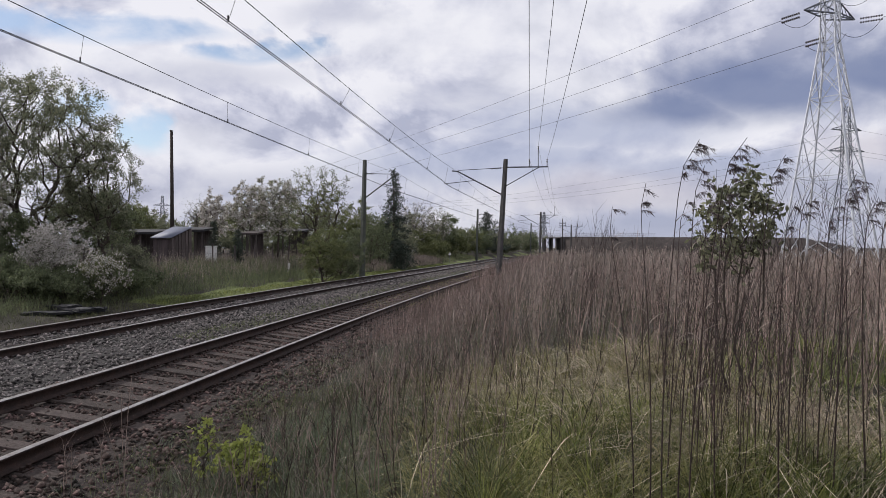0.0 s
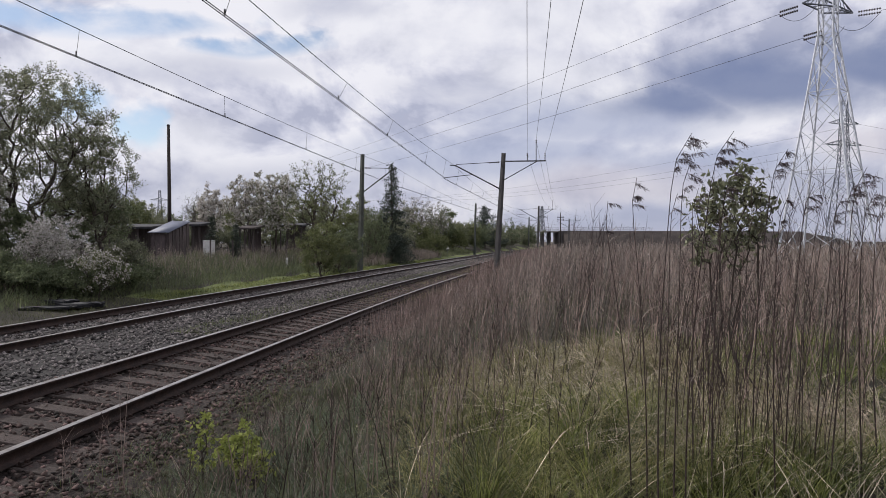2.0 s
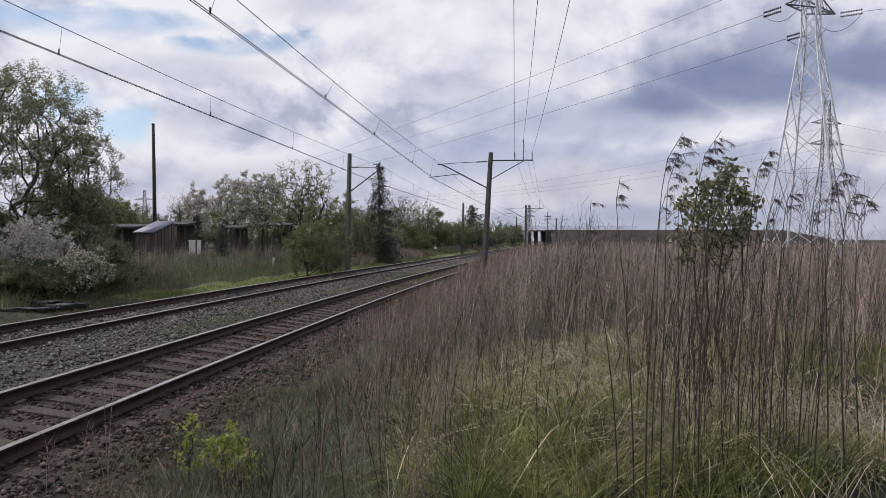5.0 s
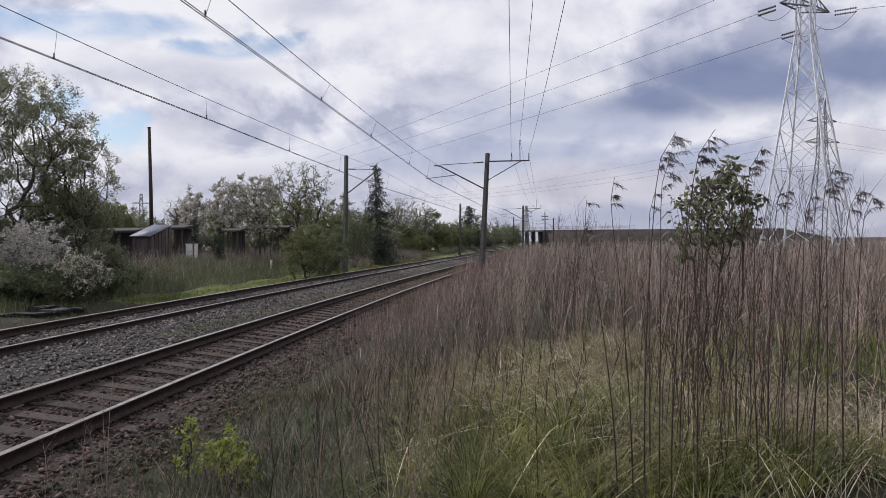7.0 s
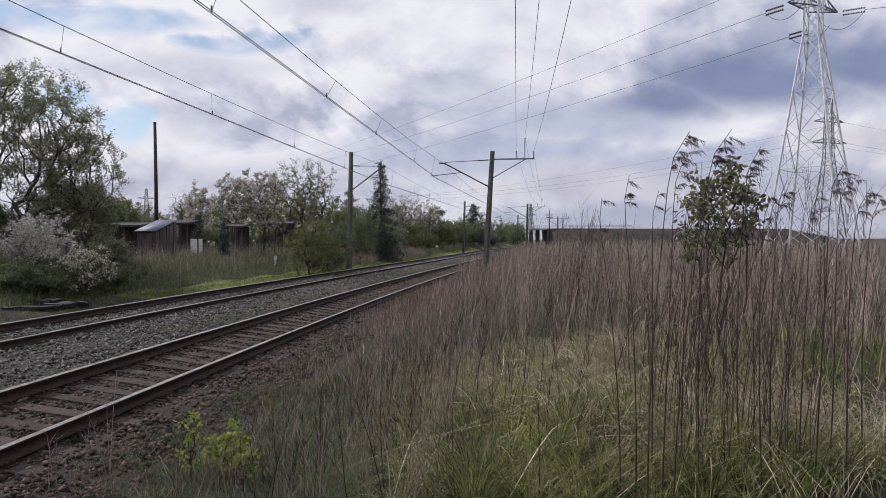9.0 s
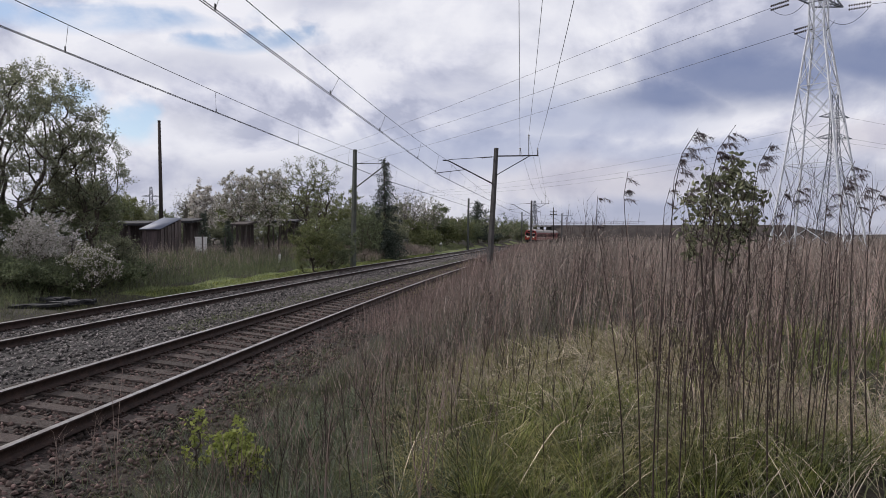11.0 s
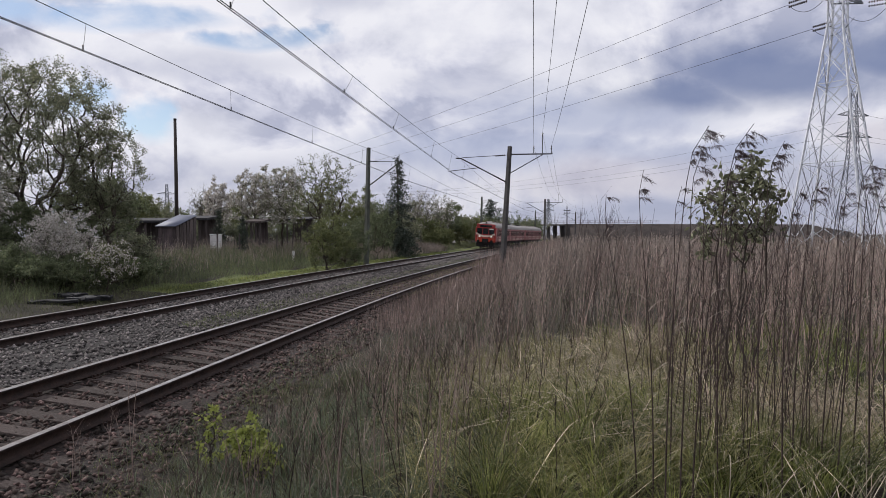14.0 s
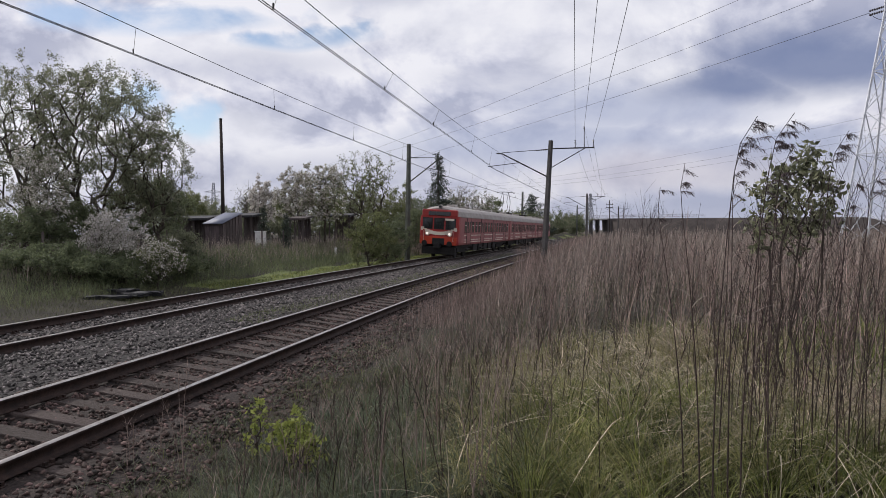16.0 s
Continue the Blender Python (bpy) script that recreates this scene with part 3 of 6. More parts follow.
# ---- single wooden pole in the gardens ----
def make_pole():
    b = on_ground(304, 44)
    m = tagged(empty("utility_pole", Matrix.Translation(b)), "tall bare tarred wooden pole standing among the gardens", "pole")
    top = spot(303, 232, 44) - b
    part("shaft", tube([(0, 0, -0.4), (0, 0, top.z * 0.5), top], [0.14, 0.12, 0.095], 10), M_WOODPOLE, m, smooth=True)
    part("cap", tube([top, top + Vector((0, 0, 0.05))], [0.13, 0.09], 10), M_WOODPOLE, m)


make_pole()


# ---- lattice pylons ----
def make_pylon(name, label, base, turn, height, half, waist_z, waist, top_half, arms, mat, mat_dark, bays, leg_w, brace_w, arm_turn=0.0):
    """A square lattice tower: legs in to the waist, then a narrow shaft; arms = (z, reach, rise)."""
    p = tagged(empty(name, Matrix.LocRotScale(base, Euler((0, 0, radians(turn))), None)), label, "pylon", "power pylons")

    def hw(z):
        return half + (waist - half) * z / waist_z if z < waist_z else waist + (top_half - waist) * (z - waist_z) / (height - waist_z)

    def corner(k, z):
        h = hw(z)
        return Vector((h if k in (0, 1) else -h, h if k in (0, 3) else -h, z))

    zs = [0.0]
    for i in range(bays):
        zs.append(waist_z * (1 - (1 - (i + 1) / bays) ** 1.25))
    n_up = max(2, int((height - waist_z) / 1.6))
    zs += [waist_z + (height - waist_z) * (i + 1) / n_up for i in range(n_up)]
    for k in range(4):
        bm = bmesh.new()
        for z0, z1 in ((-0.3, waist_z), (waist_z, height)):
            add_tube(bm, [corner(k, max(z0, 0)) + Vector((0, 0, min(z0, 0))), corner(k, z1)], leg_w if z1 <= waist_z else leg_w * 0.8, 4)
        part("leg", bm, mat, p)
    for k in range(4):
        bm = bmesh.new()
        for i, (z0, z1) in enumerate(zip(zs, zs[1:])):
            a0, b0, a1, b1 = corner(k, z0), corner((k + 1) % 4, z0), corner(k, z1), corner((k + 1) % 4, z1)
            add_tube(bm, [a0, b1], brace_w, 4)
            add_tube(bm, [b0, a1], brace_w, 4)
            if i < bays:
                c = (a0 + b0 + a1 + b1) / 4
                add_tube(bm, [a0.lerp(a1, 0.5), a0.lerp(b1, 0.26)], brace_w * 0.7, 4)
                add_tube(bm, [b0.lerp(b1, 0.5), b0.lerp(a1, 0.26)], brace_w * 0.7, 4)
            if i % 2 == 1:
                add_tube(bm, [a1, b1], brace_w, 4)
        part("bracing", bm, mat, p)
    for z, reach, rise in arms:
        for sg in (-1, 1):
            bm = bmesh.new()
            h = hw(z)
            tip = Matrix.Rotation(radians(arm_turn), 3, 'Z') @ Vector((sg * reach, 0, z + 0.15))
            for y in (-h, h):
                add_tube(bm, [Vector((sg * h, y, z)), tip], leg_w * 0.65, 4)
                add_tube(bm, [Vector((sg * h, y, z + rise)), tip], leg_w * 0.6, 4)
                for u in (0.25, 0.5, 0.75):
                    add_tube(bm, [Vector((sg * h, y, z)).lerp(tip, u), Vector((sg * h, y, z + rise)).lerp(tip, u - 0.2)], brace_w * 0.7, 4)
            for u in (0.0, 0.3, 0.6):
                add_tube(bm, [Vector((sg * h, -h, z)).lerp(tip, u), Vector((sg * h, h, z)).lerp(tip, u + 0.15)], brace_w * 0.7, 4)
            # arms take the darker of the two steel colours passed in
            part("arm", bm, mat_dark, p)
    for k in range(4):
        c = corner(k, 0)
        part("footing", box(c.x - 0.45, c.x + 0.45, c.y - 0.45, c.y + 0.45, -0.8, 0.25, 0.04), M_CONC, p)
    return p


PYLON_B, PYLON_T, ARM_T = on_ground(1469, 58), 41.0, 22.0
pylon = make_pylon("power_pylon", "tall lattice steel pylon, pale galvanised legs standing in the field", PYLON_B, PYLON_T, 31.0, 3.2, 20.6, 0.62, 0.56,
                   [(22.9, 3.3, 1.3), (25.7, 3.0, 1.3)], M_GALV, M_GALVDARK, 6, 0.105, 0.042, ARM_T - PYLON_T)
FAR_B = on_ground(1498, 150)
pylon_far = make_pylon("power_pylon", "distant dark lattice steel pylon behind the field", FAR_B, 41.0, 35.0, 3.2, 21.0, 1.0, 0.6,
                       [(24.5, 5.0, 1.2), (29.5, 4.2, 1.2)], M_GALVDARK, M_GALVDARK, 6, 0.12, 0.055, -30.0)


pylon_horizon = make_pylon("power_pylon", "faint lattice pylon far off behind the gardens", on_ground(287, 400), 20.0, 34.0, 3.6, 22.0, 1.1, 0.6,
                           [(22.5, 7.0, 1.4), (28.0, 5.5, 1.2)], M_GALVDARK, M_GALVDARK, 5, 0.22, 0.12, 0.0)


make_pylon("power_pylon", "faint lattice pylon far off beyond the bridge", on_ground(963, 420), 25.0, 25.0, 2.6, 16.0, 0.9, 0.5,
           [(17.5, 4.2, 1.2), (21.0, 3.6, 1.2)], M_GALVDARK, M_GALVDARK, 5, 0.2, 0.1, 0.0)


def pylon_tip(b, turn, reach, z):
    return Vector(b) + Vector((math.cos(radians(turn)) * reach, math.sin(radians(turn)) * reach, z))


power = tagged(empty("power_line"), "high-voltage conductors strung from the pylon across the sky", "power line", "overhead lines")
for a, q, sag in ((pylon_tip(PYLON_B, ARM_T, -3.0, 25.8), (450, 330), 1.6), (pylon_tip(PYLON_B, ARM_T, -3.3, 22.7), (500, 318), 2.0), (pylon_tip(PYLON_B, ARM_T, -0.2, 20.9), (520, 335), 1.5)):
    b = spot(*q, 230)
    d = (b - a).normalized()
    for dz in (0.18, -0.18):
        bm = bmesh.new()
        add_insulator(bm, a + Vector((0, 0, dz)) + d * 0.4, a + d * 2.2 + Vector((0, 0, dz)), 9, 0.12)
        part("insulator_string", bm, M_INSUL, power)
    wire("conductor", sagging(a + d * 2.2, b, sag, 24), 0.02, power)
    wire("jumper", sagging(a + d * 2.2, a - d * 1.6, 1.1), 0.022, power)
# the span that runs on over the viewer's right shoulder
for reach, z in ((3.3, 22.9), (3.0, 25.8)):
    a = pylon_tip(PYLON_B, ARM_T, reach, z)
    b = a + Vector((46.0, -34.0, -1.5))
    d = (b - a).normalized()
    for dz in (0.18, -0.18):
        bm = bmesh.new()
        add_insulator(bm, a + Vector((0, 0, dz)) + d * 0.4, a + d * 2.2 + Vector((0, 0, dz)), 9, 0.12)
        part("insulator_string", bm, M_INSUL, power)
    wire("conductor", sagging(a + d * 2.2, b, 0.8, 16), 0.02, power)
    wire("jumper", sagging(a + d * 2.2, a - d * 1.8, 1.5), 0.022, power)
for reach, z, h in ((5.0, 24.6, 1), (-5.0, 24.6, 1), (4.2, 29.6, 0)):
    a = pylon_tip(FAR_B, 11.0, reach, z)
    wire("conductor", sagging(a, spot(690 if h else 640, 366 if reach > 0 else 360, 330), 4.0, 24), 0.022, power)
    wire("conductor", sagging(a, Vector((a.x + 150, a.y + 60, a.z + 1)), 3.0, 12), 0.022, power)


# ---- road bridge and its embankment across the line ----
def make_bridge():
    b = tagged(empty("road_bridge"), "grey concrete road bridge with railing crossing the line", "bridge")
    Z = 205.0
    x = lambda px: (px - 784) / 1125 * Z
    zt = EYE[2] + (438.5 - 419) / 1125 * Z
    part("deck", box(x(940), x(1010), Z, Z + 9, zt - 0.5, zt, 0.05), M_CONC, b)
    for px in (966, 978):
        part("pier", box(x(px), x(px) + 0.4, Z + 1.5, Z + 7.5, -0.5, zt - 0.5, 0.05), M_CONCDARK, b)
    part("abutment", box(x(992), x(1004), Z - 0.5, Z + 9.5, -0.5, zt - 0.05, 0.05), M_CONCDARK, b)
    bm = bmesh.new()
    for y in (Z + 0.2, Z + 8.8):
        for h in (0.55, 1.05):
            add_tube(bm, [(x(935), y, zt + h), (x(1160), y, zt + h)], 0.04, 4)
        xx = x(935)
        while xx < x(1160):
            add_tube(bm, [(xx, y, zt), (xx, y, zt + 1.05)], 0.03, 4)
            xx += 2.0
    part("railing", bm, M_ROADGREY, b)
    xs = [(1000, zt), (1100, zt - 0.1), (1420, zt - 0.4), (1520, 2.0), (1700, 1.4), (2000, 1.0)]
    v, f = [], []
    for px, z in xs:
        v += [(x(px), Z - 6, 0), (x(px), Z, z), (x(px), Z + 9, z), (x(px), Z + 16, 0)]
    for k in range(len(xs) - 1):
        for j in range(3):
            f.append((4 * k + j, 4 * k + 4 + j, 4 * k + 5 + j, 4 * k + 1 + j))
    f.append((0, 1, 2, 3))
    tagged(raw("road_embankment", v, f, M_EMBANK), "dark grassed road embankment leading up to the bridge", "embankment", kind="structure")


make_bridge()


def make_crossarm_pole():
    b = on_ground(996, 190)
    m = tagged(empty("utility_pole", Matrix.Translation(b)), "distant wooden pole with two short crossarms by the bridge", "pole")
    h = spot(996, 387, 190).z - b.z
    part("shaft", tube([(0, 0, -0.4), (0, 0, h)], [0.19, 0.13], 8), M_WOODPOLE, m, smooth=True)
    for z in (h - 1.4, h - 2.2):
        part("crossarm", box(-1.0, 1.0, -0.09, 0.09, z - 0.1, z + 0.1, 0.01), M_WOODPOLE, m)
        for x in (-0.85, 0.85):
            bi = bmesh.new()
            add_insulator(bi, (x, 0, z + 0.1), (x, 0, z + 0.45), 2, 0.12)
            part("insulator", bi, M_INSUL, m)


make_crossarm_pole()


# ---- the train: three cars ----
CAR_LEN = 21.0


def loft(bm, sections, mi=0, caps=True):
    """Joins rings of points one after another."""
    rings = [[bm.verts.new(p) for p in s] for s in sections]
    n = len(rings[0])
    out = []
    for a, b in zip(rings, rings[1:]):
        for k in range(n):
            out.append(bm.faces.new((a[k], a[(k + 1) % n], b[(k + 1) % n], b[k])))
    if caps:
        out += [bm.faces.new(rings[0][::-1]), bm.faces.new(rings[-1])]
    for f in out:
        f.material_index = mi
    bmesh.ops.recalc_face_normals(bm, faces=out)
    return rings


def car_ring(x, w=1.41, z0=0.98, drop=0.0):
    pts = [(-w * 0.97, z0), (w * 0.97, z0), (w, z0 + 0.15), (w, 2.95)]
    return [Vector((x, y, z)) for y, z in pts] + [Vector((x, -w, 2.95)), Vector((x, -w, z0 + 0.15))]


def roof_ring(x, w=1.41, top=3.68):
    out = []
    for k in range(9):
        a = math.pi * k / 8
        out.append(Vector((x, w * math.cos(a) * (1.0 if 0 < k < 8 else 1.0), 2.95 + (top - 2.95) * math.sin(a) ** 0.75)))
    return out


def make_bogie(car, x, wheel_r=0.48):
    bg = part("bogie", box(x - 1.75, x + 1.75, -1.08, 1.08, 0.42, 0.78, 0.05), M_UNDER, car)
    for wx in (x - 1.3, x + 1.3):
        for y in (-0.78, 0.78):
            bm = bmesh.new()
            add_tube(bm, [(wx, y - 0.06, wheel_r), (wx, y + 0.06, wheel_r)], wheel_r, 18)
            part("wheel", bm, M_UNDER, bg)


def make_car(name, label, front, pantograph):
    car = tagged(empty(name), label, "train car", "cars of the red train")
    L = CAR_LEN / 2 - 0.25
    nose = [(L, 1.33), (L - 0.10, 1.40), (L - 0.45, 1.41)] if front else [(L, 1.38), (L - 0.06, 1.41), (L - 0.45, 1.41)]
    xs = [(x, w) for x, w in nose] + [(-(L - 0.45), 1.41), (-(L - 0.06), 1.41), (-L, 1.38)]
    bm = bmesh.new()
    loft(bm, [car_ring(x, w) for x, w in xs])
    for f in bm.faces:
        if f.calc_center_median().x > L - 0.3 and front:
            f.material_index = 1
    part("body", bm, [M_SIDE, M_RED], car)
    bm = bmesh.new()
    tops = [(L - (0.12 if front else 0), 1.30, 3.50), (L - 0.4, 1.36, 3.64), (L - 1.2, 1.41, 3.70), (-(L - 1.2), 1.41, 3.70), (-L, 1.39, 3.66)]
    loft(bm, [roof_ring(*t) for t in tops])
    part("roof", bm, M_ROOF, car, smooth=False)
    for i in range(4):
        x = -6.5 + i * 4.4
        part("roof_vent", box(x, x + 0.7, -0.35, 0.35, 3.66, 3.84, 0.04), M_ROOF, car)
    # doors at each side, windows between them
    doors = [-7.6, -2.4, 2.4, 7.2] if front else [-7.6, -2.6, 2.6, 7.6]
    for y in (-1, 1):
        for dx in doors:
            d = part("door", box(dx - 0.62, dx + 0.62, y * 1.41 - 0.02, y * 1.41 + 0.02, 1.05, 2.92, 0.01), M_SIDE, car)
            for sx in (-0.30, 0.30):
                part("pane", box(dx + sx - 0.17, dx + sx + 0.17, y * 1.432 - 0.006, y * 1.432 + 0.006, 1.85, 2.65, 0.0), M_GLASS, d)
            for sx in (-0.64, 0.64):
                part("door_edge", box(dx + sx - 0.035, dx + sx + 0.035, y * 1.43 - 0.008, y * 1.43 + 0.008, 1.0, 2.94), M_RUBBER, d)
            part("step", box(dx - 0.55, dx + 0.55, y * 1.40 - 0.08, y * 1.40 + 0.08, 0.62, 0.70), M_UNDER, d)
        stops = [-L + 0.5] + doors + [L - (1.6 if front else 0.5)]
        for a, b in zip(stops, stops[1:]):
            a, b = a + (0.75 if a in doors else 0.2), b - (0.75 if b in doors else 0.2)
            n = max(1, int((b - a) / 0.95))
            for k in range(n):
                wx = a + (k + 0.5) * (b - a) / n
                w = part("window", box(wx - 0.36, wx + 0.36, y * 1.41 - 0.012, y * 1.41 + 0.012, 1.82, 2.72, 0.0), M_SIDE, car)
                part("pane", box(wx - 0.33, wx + 0.33, y * 1.428 - 0.004, y * 1.428 + 0.004, 1.87, 2.67), M_GLASS, w)
                part("glazing_bar", box(wx - 0.30, wx + 0.30, y * 1.434 - 0.006, y * 1.434 + 0.006, 2.38, 2.42), M_CREAM, w)
            for z in (1.18, 1.34, 1.50, 1.66, 1.80):
                part("side_rib", box(a - 0.1, b + 0.1, y * 1.41 - 0.012, y * 1.41 + 0.012, z - 0.028, z + 0.028), M_CREAM if z in (1.18, 1.34, 1.66) else M_SIDE, car)
        part("gutter", box(-L + 0.1, L - 0.5, y * 1.42 - 0.03, y * 1.42 + 0.03, 2.93, 2.99), M_ROOF, car)
        for k in range(5):
            x = -4.0 + k * 1.9
            part("equipment_box", box(x, x + 1.3, y * 0.95 - 0.35, y * 0.95 + 0.35, 0.45, 0.98, 0.03), M_UNDER, car)
    make_bogie(car, 7.3), make_bogie(car, -7.3)
    part("underframe", box(-L + 0.2, L - 0.3, -1.2, 1.2, 0.78, 1.02), M_UNDER, car)
    if front:
        f = L
        part("lower_front", box(f - 0.05, f + 0.04, -1.31, 1.31, 0.96, 1.52, 0.02), M_ORANGE, car, "orange lower front panel")
        part("destination_board", box(f - 0.06, f + 0.05, -0.80, 0.80, 2.98, 3.26, 0.02), M_GLASS, car, "black destination board")
        part("front_cap", box(f - 0.3, f + 0.02, -1.28, 1.28, 2.90, 3.40, 0.08), M_RED, car)
        for y0, y1 in ((-1.20, -0.46), (-0.37, 0.37), (0.46, 1.20)):
            w = part("windscreen", box(f - 0.03, f + 0.03, y0, y1, 2.02, 2.82, 0.02), M_RUBBER, car)
            part("pane", box(f + 0.028, f + 0.036, y0 + 0.05, y1 - 0.05, 2.08, 2.76), M_GLASS, w)
            part("wiper", tube([(f + 0.05, (y0 + y1) / 2, 2.03), (f + 0.05, (y0 + y1) / 2 + 0.15, 2.5)], 0.012, 4), M_RUBBER, w)
        part("sun_visor", box(f + 0.03, f + 0.06, 0.45, 1.08, 2.66, 2.80), M_CREAM, car)
        band = bmesh.new()
        for k in range(12):
            ya, yb = -1.30 + k * 2.6 / 12, -1.30 + (k + 1) * 2.6 / 12
            za = 1.62 + 0.28 * (abs((ya + yb) / 2) / 1.15) ** 2
            add_box(band, f - 0.02, f + 0.045, ya, yb + 0.002, za, za + 0.24)
        part("front_band", band, M_CREAM, car, "cream curved moustache band")
        for y in (-0.80, 0.80):
            h = part("headlight", tube([(f, y, 1.72), (f + 0.10, y, 1.72)], [0.17, 0.15], 16), M_CREAM, car)
            part("lens", tube([(f + 0.098, y, 1.72), (f + 0.115, y, 1.72)], [0.085, 0.075], 14), M_LAMP, h)
            rl = part("marker_light", tube([(f, y * 1.35, 1.90), (f + 0.07, y * 1.35, 1.90)], 0.08, 12), M_RED, car)
        top = part("top_light", tube([(f - 0.25, 0, 3.62), (f - 0.02, 0, 3.60)], [0.14, 0.13], 12), M_ROOF, car)
        part("lens", tube([(f - 0.021, 0, 3.60), (f - 0.005, 0, 3.60)], [0.10, 0.09], 12), M_GLASS, top)
        part("coupler", box(f, f + 0.45, -0.22, 0.22, 0.72, 1.08, 0.05), M_UNDER, car)
        part("coupler_recess", box(f + 0.02, f + 0.05, -0.45, 0.45, 0.95, 1.42, 0.02), M_RUBBER, car)
        part("snow_plough", box(f - 0.5, f - 0.05, -1.2, 1.2, 0.28, 0.80, 0.04), M_UNDER, car)
        for y in (-0.9, 0.9):
            part("buffer", tube([(f, y, 1.05), (f + 0.35, y, 1.05), (f + 0.36, y, 1.05), (f + 0.40, y, 1.05)], [0.09, 0.09, 0.20, 0.19], 12), M_UNDER, car)
            part("handrail", tube([(f + 0.05, y * 1.18, 1.2), (f + 0.08, y * 1.18, 1.9)], 0.015, 5), M_CREAM, car)
    if pantograph:
        for x0, raised in ((6.0, True), (-6.0, False)):
            bm = bmesh.new()
            top = CON_F - FAR_Z - 0.04 if raised else 4.15
            knee = (3.9 + top) / 2
            for y in (-0.45, 0.45):
                add_tube(bm, [(x0 - 0.2, y, 3.85), (x0 - 1.15, y * 0.8, knee), (x0, y * 0.7, top)], 0.028, 5)
                add_tube(bm, [(x0 + 0.2, y, 3.85), (x0 + 1.15, y * 0.8, knee), (x0, y * 0.7, top)], 0.028, 5)
            add_tube(bm, [(x0, -0.95, top - 0.12), (x0, -0.7, top), (x0, 0.7, top), (x0, 0.95, top - 0.12)], 0.03, 5)
            part("pantograph", bm, M_RUBBER, car)
            part("pantograph_frame", box(x0 - 0.9, x0 + 0.9, -0.7, 0.7, 3.74, 3.86, 0.03), M_UNDER, car)
    return car


cars = [make_car("train_car", "red electric train driving car with cream band and lit headlights", True, False),
        make_car("train_car", "red electric train motor car with pantographs on its roof", False, True),
        make_car("train_car", "red electric train trailing car", False, False)]


def car_pose(s_mid):
    c = -SPACING
    a, b = track_point(s_mid - 7.3, c, FAR_Z), track_point(s_mid + 7.3, c, FAR_Z)
    mid, d = (a + b) / 2, a - b
    yaw = math.degrees(math.atan2(d[1], d[0]))
    roll = math.degrees(math.atan2(CANT_F, 1.505))
    return Matrix.Translation(Vector(mid)) @ pose(0, 0, 0, 0, 0, yaw) @ pose(0, 0, 0, -roll, 0, 0)


def make_train_motion():
    for k, car in enumerate(cars):
        rows = []
        for i in range(33):
            t = i * 0.5
            left = 16.0 - t                   # it brakes as it comes out from under the bridge
            front = 43.5 + 20.5 * left + 0.65 * left ** 2
            rows.append((t, car_pose(front + CAR_LEN * (k + 0.5))))
        walk(car, rows)


# ---- plants: growing tools ----
def frustums(p0, p1, r0, r1, sides):
    """Open tapered tubes, one for each pair of ends."""
    n = len(p0)
    d = p1 - p0
    d = d / np.maximum(np.linalg.norm(d, axis=1, keepdims=True), 1e-9)
    ref = np.where(np.abs(d[:, 2:3]) < 0.9, np.array([[0, 0, 1.0]]), np.array([[1.0, 0, 0]]))
    a = np.cross(d, ref)
    a /= np.linalg.norm(a, axis=1, keepdims=True)
    b = np.cross(d, a)
    ang = np.arange(sides) * 2 * np.pi / sides
    ring = a[:, None, :] * np.cos(ang)[None, :, None] + b[:, None, :] * np.sin(ang)[None, :, None]
    v = np.concatenate([p0[:, None] + ring * r0[:, None, None], p1[:, None] + ring * r1[:, None, None]], 1)
    k = np.arange(sides)
    f = np.stack([k, (k + 1) % sides, (k + 1) % sides + sides, k + sides], -1)
    f = (f[None] + (np.arange(n) * 2 * sides)[:, None, None]).reshape(-1, 4)
    return v.reshape(-1, 3), f


def leaf_quads(at, size, rng, droop=0.0, narrow=0.5):
    """Small leaf-shaped quads at the given places, turned at random."""
    n = len(at)
    d = rng.normal(0, 1, (n, 3))
    d[:, 2] -= droop
    d /= np.linalg.norm(d, axis=1, keepdims=True)
    s = np.cross(d, rng.normal(0, 1, (n, 3)))
    s /= np.maximum(np.linalg.norm(s, axis=1, keepdims=True), 1e-6)
    nrm = np.cross(d, s)
    L = (size * rng.uniform(0.6, 1.3, n))[:, None]
    v = np.stack([at, at + d * L * 0.5 + s * L * narrow * 0.5 + nrm * L * 0.06, at + d * L, at + d * L * 0.5 - s * L * narrow * 0.5 + nrm * L * 0.06], 1)
    f = np.arange(n * 4).reshape(n, 4)
    return v.reshape(-1, 3), f


